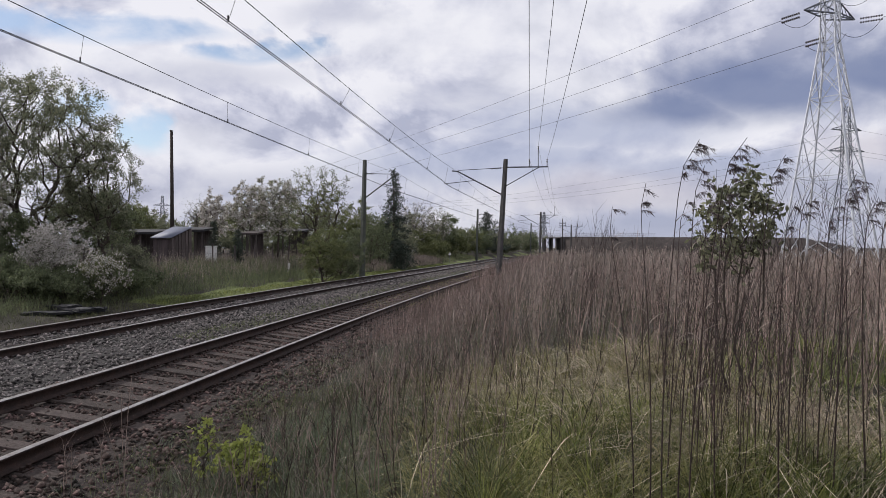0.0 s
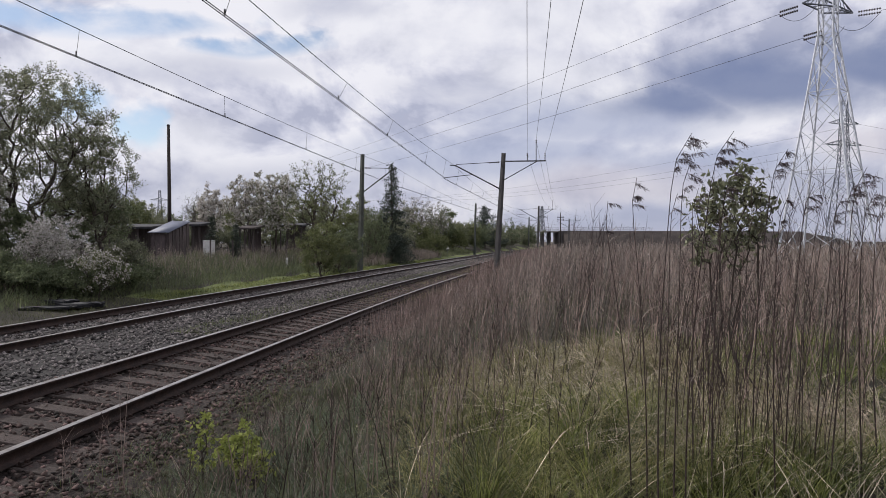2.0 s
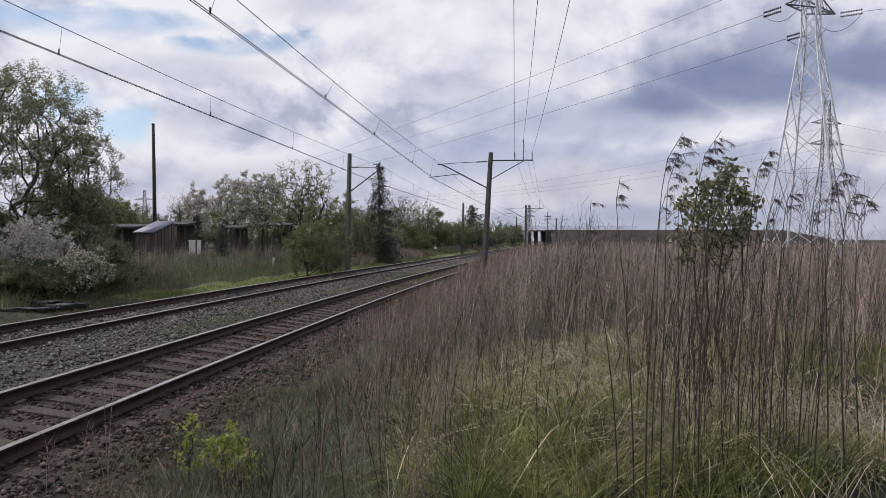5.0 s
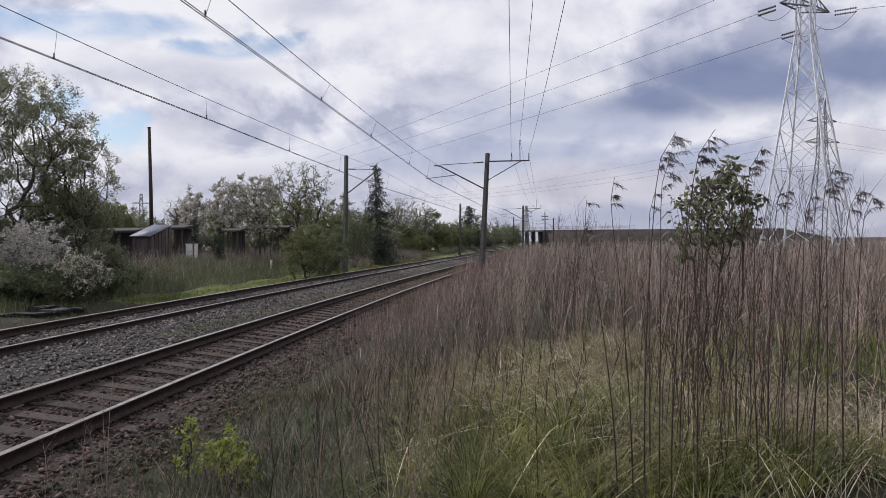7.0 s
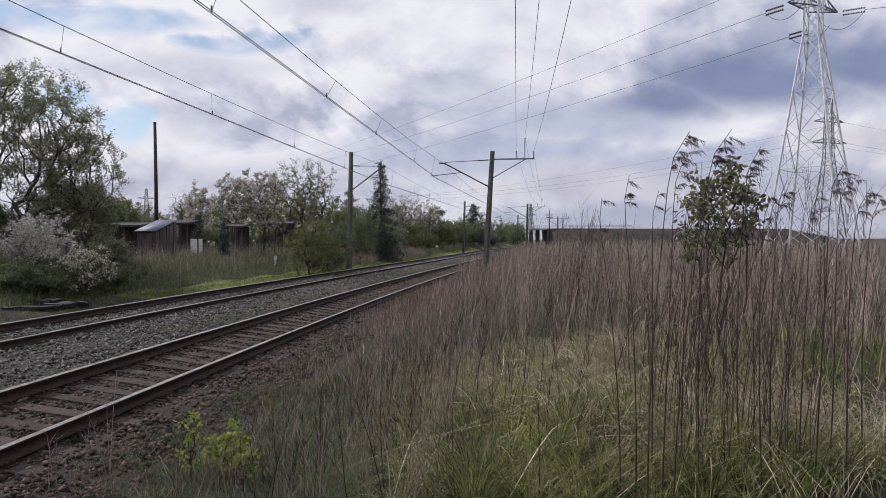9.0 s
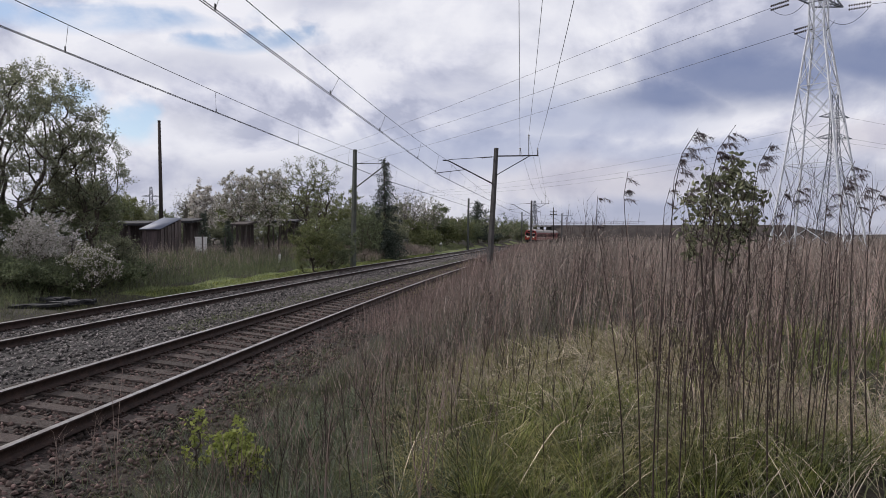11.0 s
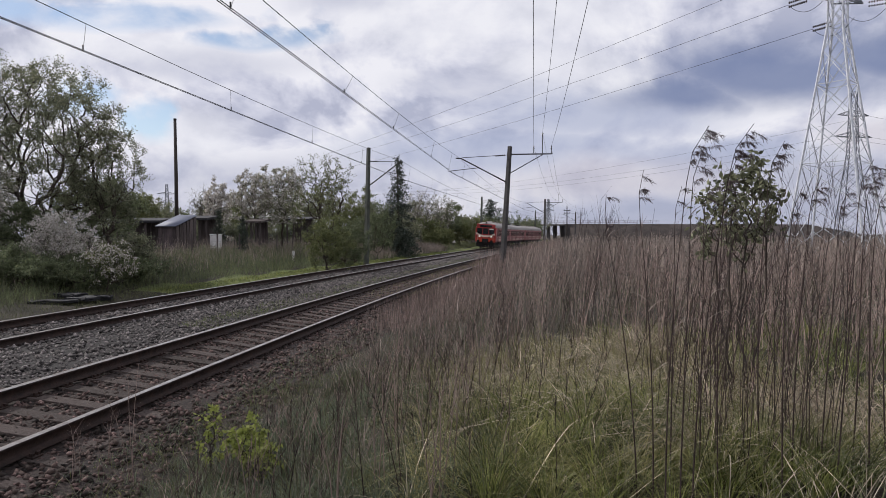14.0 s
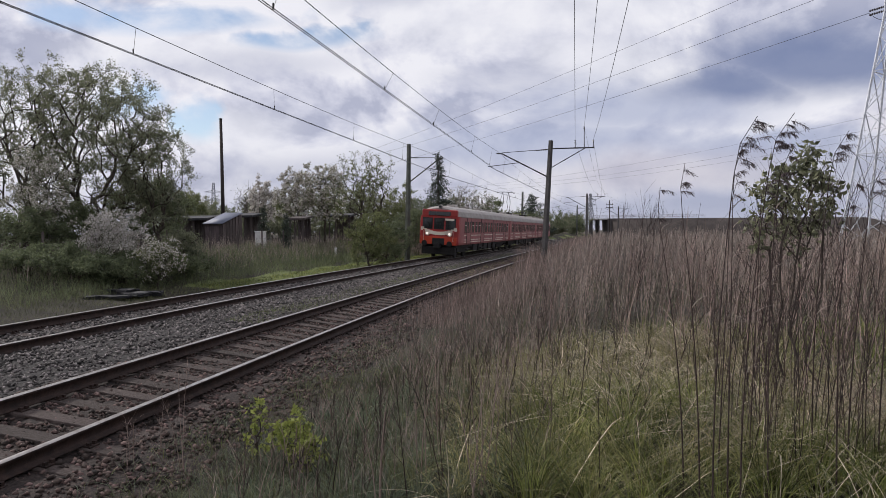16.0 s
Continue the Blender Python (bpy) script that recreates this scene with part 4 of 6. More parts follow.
def grow(base, fork, crown, radii, n, rng, step=0.45, hollow=0.35, lumps=0.6, up=0.25):
    """Nodes and parents of a tree: a trunk to the fork, then a branch to each of n points in the crown."""
    base, fork, crown, radii = (np.asarray(q, float) for q in (base, fork, crown, radii))
    pts = []
    ph = rng.uniform(0, 6.28, 6)
    while len(pts) < n:
        q = rng.normal(0, 1, 3)
        q /= np.linalg.norm(q)
        az = math.atan2(q[1], q[0])
        bulge = 1 + lumps * 0.35 * (math.sin(3 * az + ph[0]) * math.cos(2.5 * q[2] + ph[1]) + 0.6 * math.sin(5 * az + ph[2] + 4 * q[2]))
        r = (hollow + (1 - hollow) * rng.random() ** 0.6) * bulge
        p = crown + q * r * radii
        if p[2] > base[2] + 0.15:
            pts.append(p)
    pts = np.array(pts)
    m = max(2, int(np.linalg.norm(fork - base) / step))
    nodes = [base + (fork - base) * i / m + (rng.normal(0, 0.04, 3) if 0 < i < m else 0) for i in range(m + 1)]
    par = [-1] + list(range(m))
    pts = pts[np.argsort(np.linalg.norm(pts - fork, axis=1))]
    start = max(1, int(m * 0.55))
    tips = []
    arr = np.zeros((n * 14 + m + 1, 3))
    arr[:m + 1] = nodes
    cnt = m + 1
    pl = np.zeros(len(arr))
    pr = np.full(len(arr), -1)
    pr[:cnt] = par
    for p in pts:
        dist = np.linalg.norm(arr[start:cnt] - p, axis=1)
        cost = dist + 0.30 * pl[start:cnt] + np.maximum(0, arr[start:cnt, 2] - p[2]) * 0.6
        j = int(cost.argmin()) + start
        a = arr[j]
        k = max(1, min(12, int(np.linalg.norm(p - a) / step)))
        prev = j
        for i in range(1, k + 1):
            u = i / k
            q = a + (p - a) * u
            q[2] -= up * math.sin(u * math.pi) * np.linalg.norm(p - a) * 0.4 * (1 - u)
            if i < k:
                q = q + rng.normal(0, step * 0.10, 3)
            if cnt >= len(arr):
                break
            arr[cnt], pr[cnt] = q, prev
            pl[cnt] = pl[prev] + np.linalg.norm(q - arr[prev])
            prev = cnt
            cnt += 1
        tips.append(prev)
    return arr[:cnt], pr[:cnt], np.array(tips)


def make_tree(name, label, base, top_z, width, seed, n=220, leaves=5000, leaf=0.10, leaf_mat=None, bark=None, r_tip=0.007, blossom=0, blossom_size=0.07,
              fork=0.28, crown_low=0.2, fuzz=0.28, hollow=0.15, lumps=0.35, category="tree", group="", twigs=3, depth=None, narrow=0.55, lean=0.0, power=0.42):
    """A tree or shrub with trunk, limbs and twigs under one part and its foliage as another."""
    rng = np.random.default_rng(seed)
    base = np.array(base, float)
    h = top_z - base[2]
    fk = base + np.array([lean * h * 0.3 + rng.normal(0, 0.02) * h, rng.normal(0, 0.02) * h, h * fork])
    lo = base[2] + h * crown_low
    crown = np.array([base[0] + lean * h, base[1], (lo + top_z) / 2])
    radii = np.maximum(0.15, np.array([width / 2, (depth or width) / 2, (top_z - lo) / 2]) - fuzz * 0.55) * 0.95
    nodes, par, tips = grow(base - np.array([0, 0, 0.15]), fk, crown, radii, n, rng, step=max(0.22, h / 22), hollow=hollow, lumps=lumps)
    wgt = np.zeros(len(nodes))
    wgt[tips] = 1
    for i in range(len(nodes) - 1, 0, -1):
        wgt[par[i]] += wgt[i]
    rad = r_tip * np.maximum(wgt, 1) ** power
    c = np.arange(1, len(nodes))
    t = empty(name, Matrix.Translation(Vector(base)))
    tagged(t, label, category, group)
    loc = nodes - base
    big = rad[c] > r_tip * 2.2
    vs, fs, off = [], [], 0
    for sel, sides in ((big, 6), (~big, 3)):
        if sel.any():
            v, f = frustums(loc[par[c[sel]]], loc[c[sel]], np.minimum(rad[par[c[sel]]], rad[c[sel]] * 1.5), rad[c[sel]], sides)
            vs.append(v), fs.append(f + off)
            off += len(v)
    # twigs from the outer nodes
    outer = np.flatnonzero((wgt <= 3) & (np.arange(len(nodes)) > 3))
    tw = np.repeat(outer, twigs)
    d = rng.normal(0, 1, (len(tw), 3))
    d[:, 2] += 0.5
    tl = fuzz * rng.uniform(0.6, 1.6, len(tw))[:, None]
    ends = loc[tw] + d / np.linalg.norm(d, axis=1, keepdims=True) * tl
    v, f = frustums(loc[tw], ends, np.full(len(tw), r_tip * 0.6), np.full(len(tw), r_tip * 0.25), 3)
    vs.append(v), fs.append(f + off)
    raw("trunk", np.concatenate(vs), np.concatenate(fs), bark or M_BARK, t)
    if leaves:
        i = rng.integers(0, len(tw), leaves)
        at = loc[tw[i]] + (ends[i] - loc[tw[i]]) * rng.uniform(0.1, 1.15, (leaves, 1)) + rng.normal(0, fuzz * 0.22, (leaves, 3))
        at[:, 2] = np.maximum(at[:, 2], 0.02)
        raw("crown", *leaf_quads(at, np.full(leaves, leaf), rng, 0.3, narrow), leaf_mat or M_LEAF, t)
    if blossom:
        i = rng.integers(0, len(tw), blossom)
        at = loc[tw[i]] + (ends[i] - loc[tw[i]]) * rng.uniform(0.1, 1.1, (blossom, 1)) + rng.normal(0, fuzz * 0.14, (blossom, 3))
        at[:, 2] = np.maximum(at[:, 2], 0.02)
        raw("blossom", *leaf_quads(at, np.full(blossom, blossom_size), rng, 0, 0.9), M_BLOSSOM, t)
    return t


def tree_at(name, label, px, py_top, wpx, depth, seed, **k):
    b = on_ground(px, depth)
    return make_tree(name, label, b, spot(px, py_top, depth).z, wpx / 1125 * depth, seed, **k)


def beside(px, d):
    """The depth at which a bearing lies d metres to the left of the near track."""
    z = 20.0
    while z < 300:
        x = (px - 784) / 1125 * z
        if track_coords(x, z)[1][0] < d:
            return z
        z += 1.0
    return z


# ---- trees and shrubs of the gardens beyond the line ----
tree_at("fruit_tree", "large spreading tree with dark limbs and small young leaves", 72, 106, 270, 29, 21, n=620, leaves=38000, leaf=0.09, leaf_mat=M_LEAFGREY, r_tip=0.0085, crown_low=0.12, fork=0.10, fuzz=0.40, twigs=2, power=0.47, hollow=0.25, lumps=0.2)
tree_at("fruit_tree", "smaller spreading tree in thin young leaf", 176, 205, 150, 30, 17, n=260, leaves=15000, leaf=0.085, leaf_mat=M_LEAFGREY, r_tip=0.007, crown_low=0.05, fork=0.10, fuzz=0.36, twigs=2, power=0.45, hollow=0.2, lumps=0.3)
tree_at("fruit_tree", "tall spreading tree in thin young leaf", -60, 92, 210, 28, 22, n=360, leaves=20000, leaf=0.09, leaf_mat=M_LEAFGREY, r_tip=0.0085, crown_low=0.1, fork=0.12, fuzz=0.36, twigs=2, power=0.47, hollow=0.25, lumps=0.25)
tree_at("blossom_shrub", "tall shrub with pale blossom under the tree", -45, 260, 130, 25, 20, n=220, leaves=7000, leaf=0.07, leaf_mat=M_LEAFGREY, blossom=7000, blossom_size=0.06, crown_low=0.05, fork=0.12, category="shrub", fuzz=0.26, r_tip=0.005, twigs=2)
tree_at("shrub", "dark green shrub low on the bank", -30, 452, 170, 22, 18, n=120, leaves=10000, leaf=0.08, leaf_mat=M_LEAFDARK, crown_low=0.0, fork=0.1, category="shrub", fuzz=0.25, twigs=2)
tree_at("shrub", "dark green shrub low on the bank", 165, 470, 150, 24, 19, n=100, leaves=8000, leaf=0.08, leaf_mat=M_LEAFDARK, crown_low=0.0, fork=0.1, category="shrub", fuzz=0.25, twigs=2)
tree_at("shrub", "dense dark green shrub under the tree", 165, 318, 170, 32, 23, n=260, leaves=16000, leaf=0.11, leaf_mat=M_LEAFDARK, crown_low=0.0, fork=0.1, category="shrub", fuzz=0.32)
tree_at("shrub", "dense dark green shrub under the tree", 20, 372, 190, 27, 24, n=220, leaves=15000, leaf=0.095, leaf_mat=M_LEAFDARK, crown_low=0.0, fork=0.1, category="shrub", fuzz=0.30)
tree_at("shrub", "dense dark green shrub at the bank", -90, 380, 180, 24, 25, n=180, leaves=14000, leaf=0.085, leaf_mat=M_LEAFDARK, crown_low=0.0, fork=0.1, category="shrub", fuzz=0.30)
tree_at("blossom_shrub", "shrub thick with small white blossom on the bank", 92, 388, 126, 24, 26, lumps=0.8, n=230, leaves=3500, leaf=0.055, leaf_mat=M_LEAFGREY, blossom=12000, blossom_size=0.05, crown_low=0.05, fork=0.12, category="shrub", fuzz=0.30, r_tip=0.004)
tree_at("blossom_shrub", "low shrub with scattered white blossom on the bank", 178, 440, 110, 23, 27, n=120, leaves=3500, leaf=0.06, leaf_mat=M_LEAF, blossom=3500, blossom_size=0.05, crown_low=0.0, fork=0.15, category="shrub", fuzz=0.2, r_tip=0.004)
tree_at("shrub", "leafy green shrub beside the shed", 222, 430, 110, 27, 28, n=110, leaves=9000, leaf=0.075, leaf_mat=M_LEAFGREY, crown_low=0.0, fork=0.1, category="shrub", fuzz=0.25)
tree_at("shrub", "leafy green shrub low on the bank", 80, 468, 190, 23, 30, n=120, leaves=12000, leaf=0.075, leaf_mat=M_LEAFDARK, crown_low=0.0, fork=0.1, category="shrub", fuzz=0.25)
tree_at("shrub", "yellow-green shrub behind the gardens", 240, 352, 85, 47, 29, n=120, leaves=9000, leaf=0.12, leaf_mat=M_LEAF, crown_low=0.0, category="shrub", fuzz=0.35)
for i, (px, top, dep) in enumerate(((-70, 468, 20.5), (30, 480, 21.5), (118, 486, 22.5), (232, 474, 25.5))):
    tree_at("shrub", "low dark green scrub at the foot of the bank", px, top, 130, dep, 180 + i, n=80, leaves=5500, leaf=0.085, leaf_mat=M_LEAFDARK, crown_low=0.0, fork=0.1, category="shrub", group="bank scrub", fuzz=0.24, twigs=2)
CHERRY = "cherry tree in full pale blossom behind the gardens"
tree_at("cherry_tree", CHERRY, 376, 338, 62, 52, 31, n=150, leaves=900, leaf=0.11, leaf_mat=M_LEAF, bark=M_BARKGREY, blossom=6500, blossom_size=0.11, group="cherry trees", r_tip=0.011)
tree_at("cherry_tree", CHERRY, 437, 316, 86, 50, 32, n=210, leaves=3500, leaf=0.11, leaf_mat=M_LEAF, bark=M_BARKGREY, blossom=8500, blossom_size=0.10, group="cherry trees", r_tip=0.008)
tree_at("cherry_tree", CHERRY, 492, 306, 96, 49, 33, n=240, leaves=6000, leaf=0.11, leaf_mat=M_LEAF, bark=M_BARK, blossom=8000, blossom_size=0.10, group="cherry trees", r_tip=0.008)
tree_at("fruit_tree", "dark-limbed fruit tree in sparse young leaf", 566, 290, 128, 45, 34, n=330, leaves=8500, leaf=0.10, leaf_mat=M_LEAF, crown_low=0.22, r_tip=0.010, fuzz=0.32, lumps=0.6)
tree_at("shrub", "rounded green shrub on the bank", 574, 398, 100, 37, 35, n=180, leaves=15000, leaf=0.085, leaf_mat=M_LEAF, crown_low=0.0, fork=0.1, category="shrub", fuzz=0.26)
tree_at("shrub", "dark green shrub on the bank", 610, 412, 84, 40, 36, n=120, leaves=9000, leaf=0.10, leaf_mat=M_LEAFDARK, crown_low=0.0, fork=0.1, category="shrub", fuzz=0.26)
tree_at("shrub", "dark leafy shrub behind the mast", 660, 372, 90, 56, 37, n=150, leaves=7000, leaf=0.14, leaf_mat=M_LEAFDARK, crown_low=0.0, fork=0.1, category="shrub", fuzz=0.35)
tree_at("cherry_tree", "pale blossoming tree with bare twigs", 735, 352, 84, beside(735, -12), 38, n=190, leaves=1200, leaf=0.13, leaf_mat=M_LEAFGREY, bark=M_BARKGREY, blossom=1200, blossom_size=0.10, r_tip=0.011, group="cherry trees")
tree_at("cherry_tree", "pale blossoming tree with bare twigs", 772, 362, 66, beside(772, -11.5), 39, n=150, leaves=1600, leaf=0.13, leaf_mat=M_LEAFGREY, bark=M_BARKGREY, blossom=1000, blossom_size=0.10, r_tip=0.011, group="cherry trees")
for i, (px, top, w, d, mat) in enumerate(((668, 398, 84, -11.5, M_LEAFGREY), (704, 392, 86, -12, M_LEAFGREY), (740, 394, 88, -12, M_LEAF), (768, 420, 64, -10.8, M_LEAF), (790, 378, 80, -12.5, M_LEAFDARK),
                                          (806, 414, 60, -11, M_LEAF), (828, 402, 64, -11.5, M_LEAF), (846, 412, 56, -11.5, M_LEAFDARK), (876, 410, 44, -13, M_LEAFGREY), (905, 416, 50, -12.5, M_LEAFGREY),
                                          (932, 414, 44, -13, M_LEAFDARK), (888, 430, 40, -11.5, M_LEAFGREY))):
    dep = beside(px, d)
    tree_at("shrub", "leafy shrub in the green belt along the line", px, top, w, dep, 50 + i, n=90, leaves=5200, leaf=0.06 + dep * 0.0017, leaf_mat=mat, crown_low=0.0, fork=0.1,
            category="shrub", group="shrubs along the line", fuzz=0.16 + dep * 0.004, twigs=2)
for i in range(11):
    px = 205 + i * 38
    tree_at("hedge_bush", "low leafy bush in the hedge behind the huts", px, 412 + 6 * math.sin(i * 2.1), 66, 57 + 2 * math.cos(i * 1.7), 150 + i, n=70, leaves=4200, leaf=0.13, leaf_mat=(M_LEAFDARK, M_LEAFGREY)[i % 2],
            crown_low=0.0, fork=0.1, category="bush", group="hedge behind the huts", fuzz=0.32, twigs=2)
back = random.Random(77)
SKYLINE_PX = [150, 260, 330, 370, 470, 600, 660, 720, 790, 830, 900, 970]
SKYLINE_PY = [332, 352, 366, 350, 340, 338, 345, 360, 372, 396, 404, 408]
for i in range(31):
    px, dep = 165 + i * 26.0 + back.uniform(-8, 8), back.uniform(62, 84)
    dep = max(dep, beside(px, -14.5)) if px > 620 else dep
    top = float(np.interp(px, SKYLINE_PX, SKYLINE_PY)) + back.uniform(2, 34)
    tree_at("tree", "leafy tree in the belt of trees beyond the gardens", px, top, back.uniform(60, 96) * min(1.0, 72 / dep), dep, 70 + i, n=110, leaves=5200, leaf=0.10 + dep * 0.0009, leaf_mat=back.choice((M_LEAFGREY, M_LEAF, M_LEAFDARK, M_LEAFGREY)),
            crown_low=0.0, fork=0.15, group="trees beyond the gardens", fuzz=0.42, twigs=2, lumps=0.6)
for i, (s, d, h, w) in enumerate(((118, -12.5, 5.0, 6), (132, -12.0, 6.5, 7), (146, -12.5, 7.0, 8), (160, -11.5, 7.5, 8), (174, -12.0, 7.0, 8), (188, -12.0, 7.0, 8), (200, -12.5, 7.5, 9))):
    b = along_line(s, d, 0)
    b.z = float(ground_z(b.x, b.y)[0])
    make_tree("tree", "grey-green tree beside the line near the bridge", b, b.z + h, w, 260 + i, n=110, leaves=4500, leaf=0.2, leaf_mat=(M_LEAFGREY, M_LEAFDARK)[i % 2], crown_low=0.0, fork=0.15,
              group="trees near the bridge", fuzz=0.5, twigs=2, lumps=0.6)
for i, (px, top, w) in enumerate(((640, 372, 70), (742, 352, 76), (776, 366, 56), (352, 350, 60))):
    tree_at("tree", "grey twiggy tree just coming into leaf", px, top, w, beside(px, -13.5) if px > 600 else 56, 130 + i, n=230, leaves=1500, leaf=0.09, leaf_mat=M_LEAFGREY, bark=M_BARKGREY, r_tip=0.013, fuzz=0.5, twigs=3,
            crown_low=0.1, group="bare twiggy trees", lumps=0.6)


def make_conifer(name, label, px, top_py, wpx, depth, seed, dense=1.0, tip=0.12, droop=0.25, mat=None):
    rng = np.random.default_rng(seed)
    b = on_ground(px, depth)
    h, w = spot(px, top_py, depth).z - b.z, wpx / 1125 * depth / 2
    t = tagged(empty(name, Matrix.Translation(b)), label, "tree")
    part("trunk", tube([(0, 0, -0.2), (0, 0, h * 0.6), (0, 0, h)], [h * 0.018, h * 0.011, 0.01], 7), M_BARK, t)
    p0, p1, at = [], [], []
    tiers = int(h / 0.36)
    for k in range(tiers):
        u = k / tiers
        z = h * (0.08 + 0.92 * u)
        reach = w * ((1 - u) ** 0.85 + 0.05) * rng.uniform(0.75, 1.15)
        m = max(4, int(9 * dense * (1 - u * 0.5)))
        for a in rng.uniform(0, 6.283, m):
            r = reach * rng.uniform(0.55, 1.1)
            e = np.array([math.cos(a) * r, math.sin(a) * r, z - droop * r + rng.normal(0, 0.05)])
            s = np.array([0, 0, z])
            p0.append(s), p1.append(e)
            for q in np.linspace(0.25, 1.05, max(3, int(r * 7 * dense))):
                at.append(s + (e - s) * q)
    p0, p1, at = np.array(p0), np.array(p1), np.array(at)
    raw("branch", *frustums(p0, p1, np.full(len(p0), 0.02), np.full(len(p0), 0.006), 3), M_BARK, t)["kind"] = "stuff"
    at = np.repeat(at, 9, 0) + rng.normal(0, 0.08 + 0.02 * w, (len(at) * 9, 3))
    raw("crown", *leaf_quads(at, np.full(len(at), 0.09 + w * 0.06), rng, 0.4, 0.3), mat or M_NEEDLE, t)


make_conifer("spruce_tree", "tall dark pointed spruce behind the shrubs", 697, 298, 88, 62, 41, 0.95, droop=0.35)
make_conifer("pine_tree", "dark pine beside the line in the distance", 862, 376, 84, beside(862, -12), 42, 0.5, droop=-0.12)
make_conifer("cypress", "small dark clipped conifer in the garden", 379, 388, 24, 43, 43, 1.6, droop=-0.8)
make_conifer("cypress", "small dark clipped conifer in the garden", 421, 402, 26, 42, 44, 1.6, droop=-0.8)


# ---- garden sheds and fences ----
def make_shed():
    b = on_ground(302, 40)
    k = 40 / 1125
    m = tagged(empty("garden_shed", Matrix.LocRotScale(b, Euler((0, 0, radians(8))), None)), "small garden shed with a sloping grey tin roof", "shed")
    zr, zl = spot(302, 403, 40).z - b.z, spot(302, 422, 40).z - b.z
    w0, w1 = -30 * k, 26 * k
    for i in range(6):
        x = w0 - i * w0 / 6
        part("board", box(x + 0.005, x - w0 / 6 - 0.005, 0, 0.05, -0.1, zl - 0.02), M_BROWNWALL, m)
    for i in range(6):
        u = (i + 0.5) / 6
        bd = part("board", box(-0.09, 0.09, -0.02, 0.02, -0.1, zl + (zr - zl) * u - 0.02), M_PLANK, m)
        bd.matrix_basis = Matrix.LocRotScale(Vector((w1 * u, 0.05 + 1.3 * u, 0)), Euler((0, 0, math.atan2(1.3, w1))), (1.15, 1, 1))
    part("back_wall", box(w0 + w1, w1, 1.30, 1.36, -0.1, zr - 0.05), M_PLANK, m)
    r = [(w0 - .12, -.18, zl), (.06, -.18, zl), (w1 + .05, 1.45, zr + .06), (w0 + w1 - .1, 1.45, zr + .06)]
    raw("roof", r + [(a, b2, c + 0.05) for a, b2, c in r], [(3, 2, 1, 0), (4, 5, 6, 7), (0, 1, 5, 4), (1, 2, 6, 5), (2, 3, 7, 6), (3, 0, 4, 7)], M_TIN, m)
    part("door", box(w0 * 0.75, w0 * 0.2, -0.03, 0.0, -0.05, zl - 0.12, 0.01), M_BROWNWALL, m)


make_shed()


def make_hut(name, label, px0, px1, top, depth, roof_mat, wall_mat, roof_h=0.14, wall=True, legs=4):
    b = on_ground((px0 + px1) / 2, depth)
    half = (px1 - px0) / 2 / 1125 * depth
    zt = spot(px0, top, depth).z - b.z
    m = tagged(empty(name, Matrix.Translation(b)), label, "hut", "garden huts")
    bm = box(-half - 0.2, half + 0.2, -0.3, 2.4, zt - roof_h, zt, 0.02)
    for v in bm.verts:
        v.co.z += v.co.y * 0.09
    part("roof", bm, roof_mat, m)
    for i in range(legs):
        x = -half + 2 * half * i / max(1, legs - 1)
        part("post", box(x - 0.05, x + 0.05, 0.0, 0.1, -0.2, zt - roof_h), M_PLANK, m)
    if wall:
        n = max(4, int(half * 2 / 0.25))
        for i in range(n):
            x = -half + 2 * half * i / n
            part("board", box(x + 0.01, x + 2 * half / n - 0.01, 2.0, 2.05, -0.2, zt - roof_h + 0.1), wall_mat, m)


make_hut("shelter", "long low dark open shelter with a flat roof", 198, 272, 410, 42, M_TAR, M_PLANK, 0.16)
make_hut("shelter", "low weathered shelter with a flat tarred roof", 322, 356, 406, 44, M_TAR, M_PLANK, 0.16)
make_hut("garden_hut", "small brown timber garden hut", 428, 452, 412, 46, M_PLANK, M_BROWNWALL)
make_hut("garden_hut", "brown timber garden hut behind the cherry trees", 500, 536, 408, 54, M_TAR, M_BROWNWALL)


def make_cabinet():
    b = on_ground(371, 41)
    m = tagged(empty("water_tank", Matrix.Translation(b)), "small white box standing in the garden", "box")
    z = spot(371, 437, 41).z - b.z
    part("body", box(-0.3, 0.3, 0, 0.5, -0.05, max(0.7, z), 0.03), M_WHITE, m)
    part("lid", box(-0.33, 0.33, -0.03, 0.53, max(0.7, z), max(0.7, z) + 0.06, 0.02), M_WHITE, m)


make_cabinet()


def make_fence():
    f = tagged(empty("garden_fence"), "thin wire fence with wooden posts before the gardens", "fence")
    prev = None
    for i in range(14):
        s = 21 + i * 2.6
        p = along_line(s, -SPACING - 9.3, 0)
        p.z = float(ground_z(p.x, p.y)[0])
        part("fence_post", tube([p - Vector((0, 0, 0.2)), p + Vector((0, 0, 1.35))], 0.045, 6), M_PLANK, f)
        if prev:
            for h in (0.4, 0.8, 1.2):
                part("fence_wire", tube([prev + Vector((0, 0, h)), p + Vector((0, 0, h))], 0.006, 3), M_WIRE, f)
        prev = p


make_fence()


def where(px, py):
    """The place at which a line of sight meets the ground."""
    z = 4.0
    while z < 150 and spot(px, py, z).z > on_ground(px, z).z:
        z += 0.25
    return on_ground(px, z), z


def make_marker(px, py, h):
    b, _ = where(px, py)
    m = tagged(empty("marker_post", Matrix.Translation(b)), "short white concrete marker post in the verge grass", "post", "marker posts")
    part("stake", box(-0.07, 0.07, -0.07, 0.07, -0.2, h, 0.015), M_WHITE, m)
    part("cap", box(-0.05, 0.05, -0.05, 0.05, h, h + 0.04), M_CONC, m)


